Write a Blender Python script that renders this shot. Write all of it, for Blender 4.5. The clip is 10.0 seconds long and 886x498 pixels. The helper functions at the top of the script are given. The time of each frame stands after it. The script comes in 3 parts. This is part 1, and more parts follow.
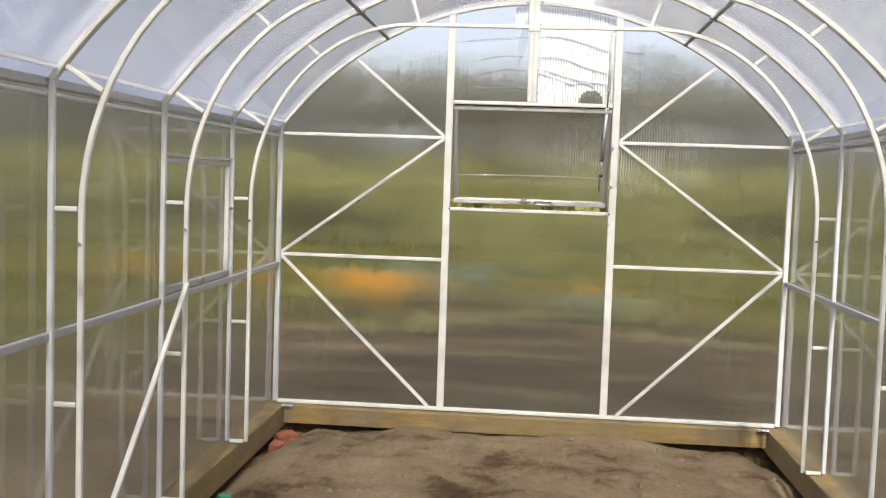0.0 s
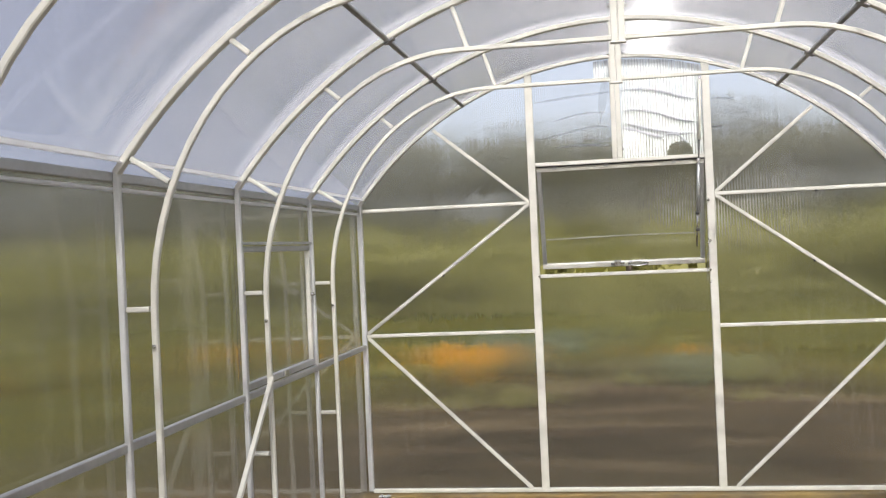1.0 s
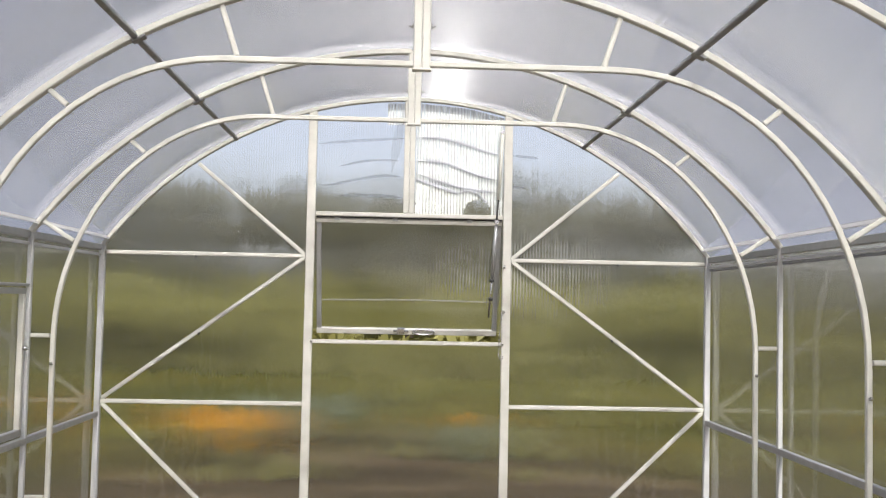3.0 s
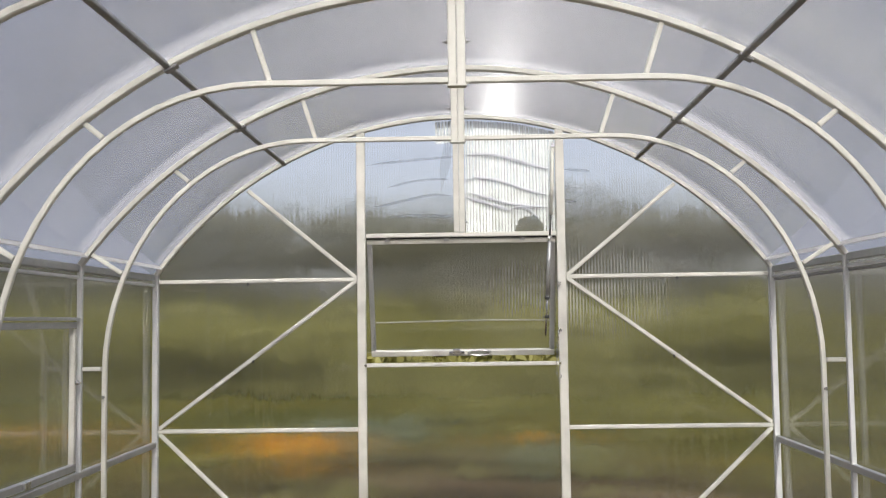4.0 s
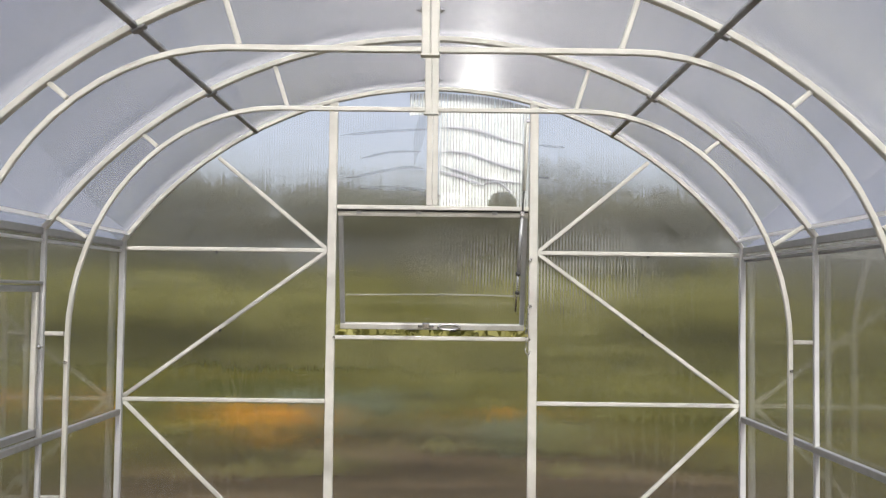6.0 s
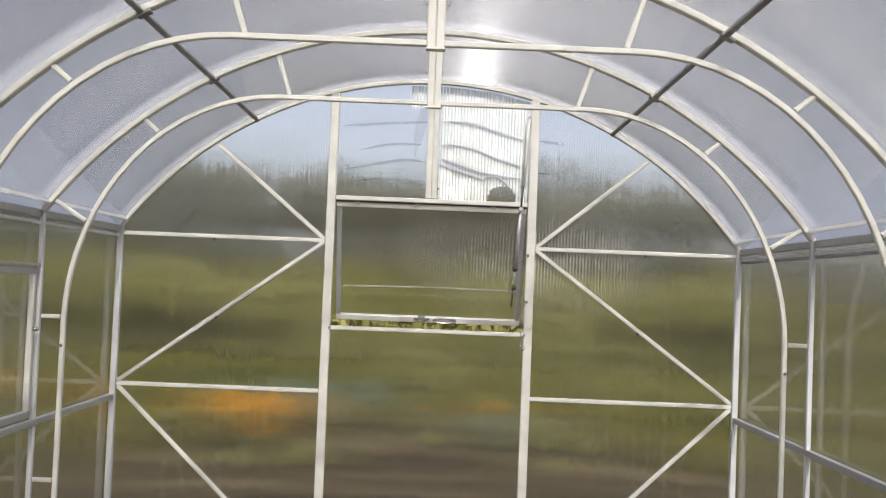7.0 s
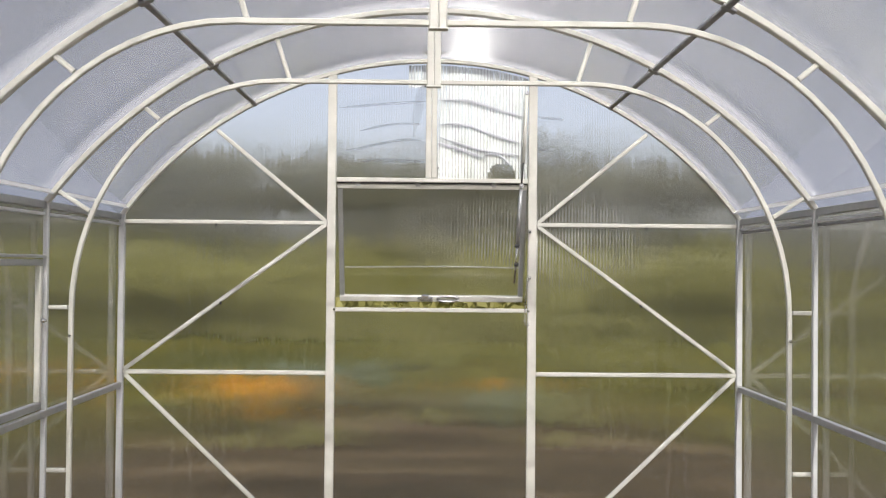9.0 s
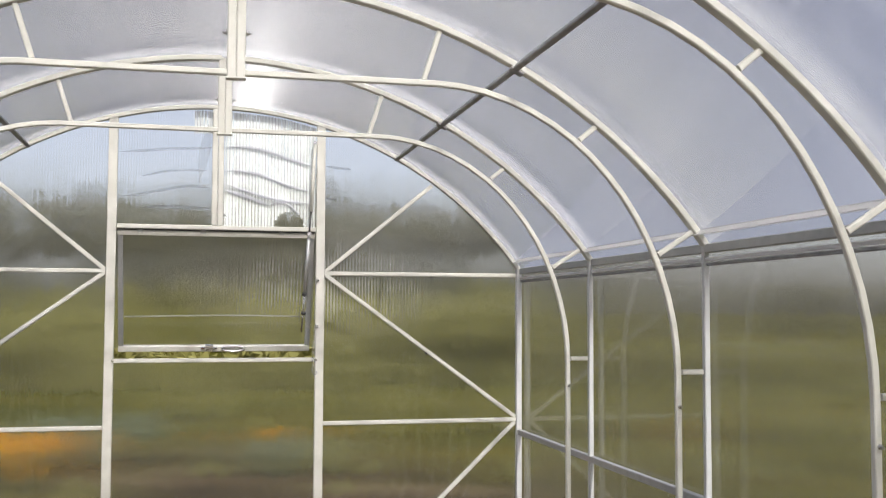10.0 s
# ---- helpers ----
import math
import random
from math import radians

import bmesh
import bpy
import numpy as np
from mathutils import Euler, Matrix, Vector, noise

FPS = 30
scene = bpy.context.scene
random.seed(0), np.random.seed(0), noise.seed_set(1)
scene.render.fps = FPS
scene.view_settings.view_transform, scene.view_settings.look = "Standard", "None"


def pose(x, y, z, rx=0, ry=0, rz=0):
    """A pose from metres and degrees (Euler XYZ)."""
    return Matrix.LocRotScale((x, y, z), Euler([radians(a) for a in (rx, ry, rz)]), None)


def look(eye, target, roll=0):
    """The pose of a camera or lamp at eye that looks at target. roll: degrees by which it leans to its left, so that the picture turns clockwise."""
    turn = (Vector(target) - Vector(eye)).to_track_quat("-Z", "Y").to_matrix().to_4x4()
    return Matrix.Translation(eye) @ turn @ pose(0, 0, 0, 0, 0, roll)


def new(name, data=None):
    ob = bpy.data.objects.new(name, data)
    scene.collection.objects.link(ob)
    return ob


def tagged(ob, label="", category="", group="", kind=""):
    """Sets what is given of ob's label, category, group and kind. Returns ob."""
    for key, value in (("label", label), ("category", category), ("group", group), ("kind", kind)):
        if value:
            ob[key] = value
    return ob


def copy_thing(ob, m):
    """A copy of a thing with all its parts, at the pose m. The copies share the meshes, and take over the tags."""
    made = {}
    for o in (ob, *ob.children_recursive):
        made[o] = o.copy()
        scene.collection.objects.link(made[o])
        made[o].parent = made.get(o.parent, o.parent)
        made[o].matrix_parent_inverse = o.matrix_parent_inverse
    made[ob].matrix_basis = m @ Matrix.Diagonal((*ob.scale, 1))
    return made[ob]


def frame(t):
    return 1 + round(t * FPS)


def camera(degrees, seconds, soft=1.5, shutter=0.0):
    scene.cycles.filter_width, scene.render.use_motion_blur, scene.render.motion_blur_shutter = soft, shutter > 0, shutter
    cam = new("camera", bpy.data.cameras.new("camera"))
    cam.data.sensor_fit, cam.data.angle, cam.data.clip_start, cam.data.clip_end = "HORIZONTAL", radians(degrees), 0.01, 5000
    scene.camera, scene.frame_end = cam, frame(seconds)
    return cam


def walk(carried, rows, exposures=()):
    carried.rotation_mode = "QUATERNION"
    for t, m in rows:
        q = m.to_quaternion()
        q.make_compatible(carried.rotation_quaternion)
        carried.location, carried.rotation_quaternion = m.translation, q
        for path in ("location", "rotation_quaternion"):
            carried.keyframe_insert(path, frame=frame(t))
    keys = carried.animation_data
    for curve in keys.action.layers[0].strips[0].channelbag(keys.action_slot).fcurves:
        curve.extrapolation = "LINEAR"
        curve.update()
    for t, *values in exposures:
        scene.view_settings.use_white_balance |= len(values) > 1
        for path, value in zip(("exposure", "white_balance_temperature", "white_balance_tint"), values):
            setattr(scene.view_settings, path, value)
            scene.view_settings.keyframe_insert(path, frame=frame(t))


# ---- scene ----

cam = camera(46.0, 10.0, soft=1.2)
PATH = [
    (0, (0.042, -6.197, 1.386), (-0.132, -4.209, 1.251), 1.9),
    (0.5, (-0.036, -6.134, 1.386), (-0.168, -4.138, 1.348), -0.6),
    (1, (-0.03, -5.914, 1.391), (-0.359, -3.942, 1.39), -2.6),
    (1.2, (-0.002, -5.789, 1.379), (-0.282, -3.811, 1.481), -2.4),
    (1.5, (0.036, -5.602, 1.387), (-0.158, -3.613, 1.474), -6.0),
    (1.8, (0.092, -5.597, 1.425), (-0.04, -3.602, 1.492), -7.6),
    (2, (0.066, -5.517, 1.408), (-0.064, -3.522, 1.413), -4.9),
    (2.2, (0.054, -5.481, 1.419), (0.015, -3.484, 1.325), -1.7),
    (2.5, (0.006, -5.342, 1.391), (0.124, -3.345, 1.403), 0.7),
    (2.7, (-0.066, -5.256, 1.407), (0.026, -3.259, 1.466), 1.4),
    (3.8, (0.031, -5.109, 1.414), (0.037, -3.115, 1.573), -1.2),
    (4, (0.032, -5.088, 1.425), (-0.015, -3.093, 1.56), -0.8),
    (4.5, (0.055, -5.051, 1.424), (0.041, -3.053, 1.499), 0.5),
    (5, (0.069, -5.05, 1.416), (0.069, -3.051, 1.481), -0.0),
    (5.5, (0.06, -5.051, 1.418), (0.052, -3.053, 1.509), 0.3),
    (5.7, (0.058, -5.052, 1.418), (0.052, -3.054, 1.509), 0.3),
    (6.8, (0.042, -5.06, 1.421), (0.05, -3.062, 1.493), 2.2),
    (7, (0.04, -5.061, 1.421), (0.049, -3.063, 1.495), 2.3),
    (7.5, (0.03, -5.06, 1.422), (0.056, -3.061, 1.48), 3.6),
    (8, (0.018, -5.061, 1.422), (0.039, -3.062, 1.487), 3.2),
    (8.5, (0.0, -5.065, 1.428), (0.02, -3.065, 1.468), 1.6),
    (9, (-0.014, -5.073, 1.424), (0.013, -3.073, 1.456), 0.5),
    (9.5, (-0.049, -5.07, 1.419), (-0.017, -3.07, 1.416), -0.6),
    (9.7, (-0.1, -5.078, 1.413), (0.013, -3.081, 1.433), -0.4),
    (9.9, (-0.078, -5.099, 1.432), (0.242, -3.127, 1.527), 0.1),
    (10, (-0.09, -5.093, 1.439), (0.366, -3.149, 1.56), 0.2),
]
walk(cam, [(t, look(eye, target, roll)) for t, eye, target, roll in PATH],
     exposures=[(0, 0.38), (0.7, 0.29), (1.5, 0.11), (2.0, 0.10), (2.5, 0.19), (4.0, -0.08), (4.6, -0.09), (5.5, -0.01), (7.0, -0.03), (8.5, 0.03), (9.5, 0.08), (10, 0.03)])

# ---------------------------------------------------------------- light
SUN_EL, SUN_AZ = 42.2, 174.0      # degrees; azimuth from +y towards +x
world = bpy.data.worlds.new("sky")
scene.world = world
world.use_nodes = True
wn, wl = world.node_tree.nodes, world.node_tree.links
sky = wn.new("ShaderNodeTexSky")
sky.sky_type = "NISHITA"
sky.sun_disc = False
sky.sun_elevation, sky.sun_rotation = radians(SUN_EL), radians(SUN_AZ)
sky.air_density, sky.dust_density, sky.ozone_density = 1.0, 3.0, 1.0
haze = wn.new("ShaderNodeHueSaturation")     # thin summer haze takes the blue down
haze.inputs["Saturation"].default_value = 0.54
wl.new(sky.outputs[0], haze.inputs["Color"])
cool = wn.new("ShaderNodeMix")
cool.data_type, cool.blend_type = "RGBA", "MULTIPLY"
cool.inputs["Factor"].default_value = 1.0
cool.inputs["B"].default_value = (1.03, 0.97, 1.04, 1)
wl.new(haze.outputs[0], cool.inputs["A"])
wl.new(cool.outputs["Result"], wn["Background"].inputs[0])
wn["Background"].inputs[1].default_value = 0.17

sun = new("sun", bpy.data.lights.new("sun", "SUN"))
sun.data.energy, sun.data.angle, sun.data.color = 3.4, radians(1.1), (1.0, 0.97, 0.92)
sd = Vector((math.sin(radians(SUN_AZ)) * math.cos(radians(SUN_EL)), math.cos(radians(SUN_AZ)) * math.cos(radians(SUN_EL)), math.sin(radians(SUN_EL))))
sun.matrix_world = look(sd * 30, (0, 0, 0))


# ---------------------------------------------------------------- materials
def material(name):
    m = bpy.data.materials.new(name)
    m.use_nodes = True
    n, l = m.node_tree.nodes, m.node_tree.links
    return m, n, l, n["Principled BSDF"], n["Material Output"]


def ramp(n, l, fac, stops):
    r = n.new("ShaderNodeValToRGB")
    els = r.color_ramp.elements
    while len(els) < len(stops):
        els.new(0.5)
    for e, (p, c) in zip(els, stops):
        e.position, e.color = p, (*c, 1)
    l.new(fac, r.inputs[0])
    return r.outputs[0]


def noise_tex(n, l, scale, detail=4, rough=0.55, coord="Object", stretch=None):
    tc = n.new("ShaderNodeTexCoord")
    t = n.new("ShaderNodeTexNoise")
    t.inputs["Scale"].default_value, t.inputs["Detail"].default_value, t.inputs["Roughness"].default_value = scale, detail, rough
    out = tc.outputs[coord]
    if stretch:
        mp = n.new("ShaderNodeMapping")
        mp.inputs["Scale"].default_value = stretch
        l.new(out, mp.inputs[0])
        out = mp.outputs[0]
    l.new(out, t.inputs["Vector"])
    return t.outputs[0]


def bump(n, l, bsdf, height, strength, dist=0.01):
    b = n.new("ShaderNodeBump")
    b.inputs["Strength"].default_value, b.inputs["Distance"].default_value = strength, dist
    l.new(height, b.inputs["Height"])
    l.new(b.outputs[0], bsdf.inputs["Normal"])


def surface(name, stops, scale, rough=0.6, metal=0.0, bump_scale=60, bump_strength=0.2, bump_dist=0.003, stretch=None, detail=5):
    m, n, l, p, o = material(name)
    l.new(ramp(n, l, noise_tex(n, l, scale, detail, 0.6, stretch=stretch), stops), p.inputs["Base Color"])
    p.inputs["Roughness"].default_value, p.inputs["Metallic"].default_value = rough, metal
    bump(n, l, p, noise_tex(n, l, bump_scale, 4, stretch=stretch), bump_strength, bump_dist)
    return m


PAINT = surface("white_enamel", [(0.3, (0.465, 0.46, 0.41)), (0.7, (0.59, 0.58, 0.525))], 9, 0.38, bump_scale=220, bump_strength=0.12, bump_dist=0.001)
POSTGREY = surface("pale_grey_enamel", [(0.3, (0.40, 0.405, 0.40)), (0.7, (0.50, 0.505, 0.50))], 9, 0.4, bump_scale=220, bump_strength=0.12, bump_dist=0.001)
ZINC = surface("galvanised_steel", [(0.3, (0.38, 0.385, 0.385)), (0.7, (0.45, 0.455, 0.455))], 24, 0.42, 0.55, bump_scale=160, bump_strength=0.1, bump_dist=0.001)
CHROME = surface("bright_steel", [(0.3, (0.6, 0.6, 0.6)), (0.7, (0.75, 0.75, 0.75))], 40, 0.22, 0.9)
DARK = surface("dark_rubber", [(0.3, (0.03, 0.03, 0.03)), (0.7, (0.06, 0.06, 0.06))], 40, 0.6)


def timber_material():
    """Yellow pine with long grain, weathered grey and soiled brown in patches."""
    m, n, l, p, o = material("yellow_pine_timber")
    grain = ramp(n, l, noise_tex(n, l, 6, 5, 0.6, stretch=(1, 1, 6)), [(0.25, (0.12, 0.076, 0.026)), (0.5, (0.19, 0.125, 0.038)), (0.8, (0.27, 0.182, 0.062))])
    dirt = ramp(n, l, noise_tex(n, l, 1.9, 5, 0.65), [(0.40, (0.115, 0.093, 0.06)), (0.62, (0.17, 0.122, 0.055))])
    where = ramp(n, l, noise_tex(n, l, 2.6, 4, 0.7, stretch=(1, 1, 2)), [(0.42, (0, 0, 0)), (0.60, (0.85, 0.85, 0.85))])
    mix = n.new("ShaderNodeMix")
    mix.data_type = "RGBA"
    l.new(where, mix.inputs["Factor"]), l.new(grain, mix.inputs["A"]), l.new(dirt, mix.inputs["B"])
    l.new(mix.outputs["Result"], p.inputs["Base Color"])
    p.inputs["Roughness"].default_value = 0.75
    bump(n, l, p, noise_tex(n, l, 30, 4, stretch=(1, 1, 6)), 0.25, 0.003)
    return m


WOOD = timber_material()


def soil_material():
    m, n, l, p, o = material("sandy_soil")
    big = ramp(n, l, noise_tex(n, l, 1.7, 6, 0.65), [(0.37, (0.09, 0.055, 0.028)), (0.46, (0.20, 0.146, 0.085)), (0.7, (0.27, 0.205, 0.128))])
    fine = ramp(n, l, noise_tex(n, l, 38, 6, 0.7), [(0.30, (0.45, 0.42, 0.40)), (0.52, (1, 1, 1))])
    mix = n.new("ShaderNodeMix")
    mix.data_type, mix.blend_type = "RGBA", "MULTIPLY"
    mix.inputs["Factor"].default_value = 0.5
    l.new(big, mix.inputs["A"]), l.new(fine, mix.inputs["B"])
    l.new(mix.outputs["Result"], p.inputs["Base Color"])
    p.inputs["Roughness"].default_value, p.inputs["Specular IOR Level"].default_value = 0.95, 0.1
    bump(n, l, p, noise_tex(n, l, 55, 8, 0.7), 0.7, 0.02)
    return m


SOIL = soil_material()


def ground_material():
    """Dug brown earth round the greenhouse, grass with straw-yellow patches further off."""
    m, n, l, p, o = material("garden_ground")
    grass = ramp(n, l, noise_tex(n, l, 0.9, 5, 0.65, stretch=(0.22, 1, 1)), [(0.32, (0.045, 0.058, 0.006)), (0.5, (0.108, 0.102, 0.010)), (0.68, (0.165, 0.138, 0.02))])
    earth = ramp(n, l, noise_tex(n, l, 1.1, 5, 0.55, stretch=(0.45, 1.2, 1)), [(0.33, (0.060, 0.043, 0.022)), (0.52, (0.105, 0.078, 0.042)), (0.68, (0.22, 0.162, 0.092))])
    geo = n.new("ShaderNodeNewGeometry")
    ln = n.new("ShaderNodeVectorMath")
    ln.operation = "LENGTH"
    sub = n.new("ShaderNodeVectorMath")
    sub.operation = "MULTIPLY"
    sub.inputs[1].default_value = (1.75, 1.0, 0)
    l.new(geo.outputs["Position"], sub.inputs[0])
    l.new(sub.outputs[0], ln.inputs[0])
    wob = n.new("ShaderNodeMath")
    wob.operation = "MULTIPLY_ADD"
    wob.inputs[1].default_value = 5.0
    l.new(noise_tex(n, l, 0.5, 3), wob.inputs[0])
    l.new(ln.outputs["Value"], wob.inputs[2])
    mr = n.new("ShaderNodeMapRange")
    mr.inputs["From Min"].default_value, mr.inputs["From Max"].default_value = 7.4, 12.0
    l.new(wob.outputs[0], mr.inputs["Value"])
    mix = n.new("ShaderNodeMix")
    mix.data_type = "RGBA"
    l.new(mr.outputs[0], mix.inputs["Factor"]), l.new(earth, mix.inputs["A"]), l.new(grass, mix.inputs["B"])
    l.new(mix.outputs["Result"], p.inputs["Base Color"])
    p.inputs["Roughness"].default_value, p.inputs["Specular IOR Level"].default_value = 0.95, 0.05
    bump(n, l, p, noise_tex(n, l, 9, 6, 0.7), 0.8, 0.1)
    return m


GROUND = ground_material()


def leaf_material(name, a, b):
    m, n, l, p, o = material(name)
    geo = n.new("ShaderNodeNewGeometry")
    l.new(ramp(n, l, geo.outputs["Random Per Island"], [(0.0, a), (1.0, b)]), p.inputs["Base Color"])
    p.inputs["Roughness"].default_value = 0.55
    tr = n.new("ShaderNodeBsdfTranslucent")
    tr.inputs[0].default_value = (*b, 1)
    mx = n.new("ShaderNodeMixShader")
    mx.inputs[0].default_value = 0.45
    l.new(p.outputs[0], mx.inputs[1]), l.new(tr.outputs[0], mx.inputs[2]), l.new(mx.outputs[0], o.inputs[0])
    return m


LEAF = leaf_material("tree_leaves", (0.17, 0.17, 0.11), (0.31, 0.30, 0.195))
LEAF2 = leaf_material("garden_leaves", (0.245, 0.24, 0.068), (0.435, 0.415, 0.14))
PETAL = leaf_material("orange_petals", (0.75, 0.32, 0.004), (0.85, 0.52, 0.01))
BARK = surface("bark", [(0.3, (0.08, 0.06, 0.045)), (0.7, (0.2, 0.16, 0.12))], 8, 0.9, bump_scale=20, bump_strength=0.8, bump_dist=0.02)


def sheet_materials(axis, name, spread, web, milk, pitch=0.012, ior=1.5, skin=0.02, glare=None, blur=0.05, haze=(0.86, 0.88, 0.88, 1), sheen=0.0, clear=0.0, gloss=0.03, wave=0.12):
    """Twin-wall polycarbonate: smooth inner skin, and an outer skin whose cell walls run across the axis and smear the view along it."""
    m, n, l, p, o = material(name + "_inner")
    n.remove(p)
    g = n.new("ShaderNodeBsdfGlass")
    g.inputs["Color"].default_value = (0.96, 0.97, 0.97, 1)
    g.inputs["Roughness"].default_value, g.inputs["IOR"].default_value = skin, ior
    wav = n.new("ShaderNodeBump")
    wav.inputs["Strength"].default_value, wav.inputs["Distance"].default_value = wave, 0.02
    l.new(noise_tex(n, l, 3.2, 2), wav.inputs["Height"])
    l.new(wav.outputs[0], g.inputs["Normal"])
    l.new(g.outputs[0], o.inputs[0])
    if sheen:
        gl, fr, sc, mx = n.new("ShaderNodeBsdfGlossy"), n.new("ShaderNodeFresnel"), n.new("ShaderNodeMath"), n.new("ShaderNodeMixShader")
        gl.inputs["Roughness"].default_value = gloss
        fr.inputs["IOR"].default_value = 1.5
        sc.operation = "MULTIPLY"
        sc.inputs[1].default_value = sheen      # four faces of a twin-wall sheet reflect, not one
        sc.use_clamp = True
        l.new(fr.outputs[0], sc.inputs[0]), l.new(sc.outputs[0], mx.inputs[0])
        l.new(wav.outputs[0], gl.inputs["Normal"])
        l.new(g.outputs[0], mx.inputs[1]), l.new(gl.outputs[0], mx.inputs[2]), l.new(mx.outputs[0], o.inputs[0])
    inner = m

    m, n, l, p, o = material(name + "_outer")
    n.remove(p)
    tc = n.new("ShaderNodeTexCoord")
    sep = n.new("ShaderNodeSeparateXYZ")
    l.new(tc.outputs["Object"], sep.inputs[0])
    along = sep.outputs["xyz".index(axis)]

    def math_node(op, a, b=None, c=None):
        k = n.new("ShaderNodeMath")
        k.operation = op
        for i, v in enumerate((a, b, c)):
            if v is None:
                continue
            if isinstance(v, (int, float)):
                k.inputs[i].default_value = v
            else:
                l.new(v, k.inputs[i])
        return k.outputs[0]

    wn_ = n.new("ShaderNodeTexWhiteNoise")
    wn_.noise_dimensions = "3D"
    sc = n.new("ShaderNodeVectorMath")
    sc.operation = "SCALE"
    sc.inputs["Scale"].default_value = 2300.0
    fl = n.new("ShaderNodeVectorMath")
    fl.operation = "FLOOR"
    l.new(tc.outputs["Object"], sc.inputs[0]), l.new(sc.outputs[0], fl.inputs[0]), l.new(fl.outputs[0], wn_.inputs["Vector"])
    r = math_node("MULTIPLY_ADD", wn_.outputs["Value"], 2.0, -1.0)
    tilt = math_node("MULTIPLY", math_node("MULTIPLY", r, math_node("ABSOLUTE", r)), spread)
    com = n.new("ShaderNodeCombineXYZ")
    l.new(tilt, com.inputs["xyz".index(axis)])
    if axis == "x":
        rib = n.new("ShaderNodeTexWhiteNoise")
        rib.noise_dimensions = "1D"
        l.new(math_node("FLOOR", math_node("MULTIPLY", along, 130.0)), rib.inputs["W"])
        l.new(math_node("MULTIPLY_ADD", rib.outputs["Value"], 0.017, -0.0085), com.inputs["Z"])
    geo = n.new("ShaderNodeNewGeometry")
    add = n.new("ShaderNodeVectorMath")
    l.new(geo.outputs["Normal"], add.inputs[0]), l.new(com.outputs[0], add.inputs[1])
    nor = n.new("ShaderNodeVectorMath")
    nor.operation = "NORMALIZE"
    l.new(add.outputs[0], nor.inputs[0])
    g = n.new("ShaderNodeBsdfGlass")
    g.inputs["Color"].default_value = (0.95, 0.97, 0.96, 1)
    g.inputs["Roughness"].default_value, g.inputs["IOR"].default_value = blur, ior
    l.new(nor.outputs[0], g.inputs["Normal"])
    tr = n.new("ShaderNodeBsdfTranslucent")
    tr.inputs[0].default_value = haze
    # cell walls scatter more than the clear skin between them
    ph = math_node("FRACT", math_node("DIVIDE", along, pitch))
    wall = math_node("LESS_THAN", ph, 0.3)
    fac = math_node("MULTIPLY_ADD", wall, web, milk)
    mx = n.new("ShaderNodeMixShader")
    l.new(fac, mx.inputs[0]), l.new(g.outputs[0], mx.inputs[1]), l.new(tr.outputs[0], mx.inputs[2])
    l.new(mx.outputs[0], o.inputs[0])
    if clear:
        # part of the sunlight goes straight through, the rest is scattered
        cl, mc = n.new("ShaderNodeBsdfTransparent"), n.new("ShaderNodeMixShader")
        mc.inputs[0].default_value = clear
        fac = math_node("MULTIPLY", fac, 1 / (1 - clear))
        l.new(fac, mx.inputs[0]), l.new(mx.outputs[0], mc.inputs[1]), l.new(cl.outputs[0], mc.inputs[2]), l.new(mc.outputs[0], o.inputs[0])
    if glare:
        # sun glare painted as pale streaks along the ribs, round one spot
        dist = n.new("ShaderNodeVectorMath")
        dist.operation = "DISTANCE"
        dist.inputs[1].default_value = glare
        sq = n.new("ShaderNodeVectorMath")
        sq.operation = "MULTIPLY"
        sq.inputs[1].default_value = (0.7, 0, 1.7)
        l.new(geo.outputs["Position"], sq.inputs[0]), l.new(sq.outputs[0], dist.inputs[0])
        near = n.new("ShaderNodeMapRange")
        near.inputs["From Min"].default_value, near.inputs["From Max"].default_value = 0.52, 0.02
        l.new(dist.outputs["Value"], near.inputs["Value"])
        lines = ramp(n, l, noise_tex(n, l, 1.0, 3, 0.55, stretch=(7, 1, 11)), [(0.28, (0.3, 0.3, 0.3)), (0.62, (1, 1, 1))])
        lines = math_node("MULTIPLY", lines, math_node("LESS_THAN", math_node("FRACT", math_node("DIVIDE", along, 0.0155)), 0.45))
        df, mx2 = n.new("ShaderNodeBsdfDiffuse"), n.new("ShaderNodeMixShader")
        df.inputs[0].default_value = (0.8, 0.79, 0.74, 1)
        l.new(math_node("MULTIPLY", math_node("MULTIPLY", lines, near.outputs[0]), 0.62), mx2.inputs[0])
        l.new(mx.outputs[0], mx2.inputs[1]), l.new(df.outputs[0], mx2.inputs[2]), l.new(mx2.outputs[0], o.inputs[0])
    return inner, m


# the last argument centres the painted glare beside the right door post
SHEET_END = sheet_materials("x", "end_sheet", 0.30, 0.08, 0.12, skin=0.012, blur=0.028, haze=(0.92, 0.86, 0.66, 1), glare=(0.7 * 0.50, 0, 1.7 * 1.57))
SHEET_VENT = sheet_materials("x", "vent_sheet", 0.30, 0.07, 0.035, blur=0.065, haze=(0.90, 0.84, 0.66, 1), glare=(0.7 * 0.50, 0, 1.7 * 1.57))
SHEET_SIDE = sheet_materials("y", "side_sheet", 0.70, 0.06, 0.098, ior=1.22, skin=0.07, blur=0.06, haze=(0.92, 0.87, 0.68, 1), sheen=0.6, gloss=0.055)
SHEET_ROOF = sheet_materials("y", "roof_sheet", 0.36, 0.04, 0.35, ior=1.30, skin=0.11, sheen=0.25, clear=0.50, haze=(0.27, 0.285, 0.325, 1), gloss=0.06, wave=0.05)


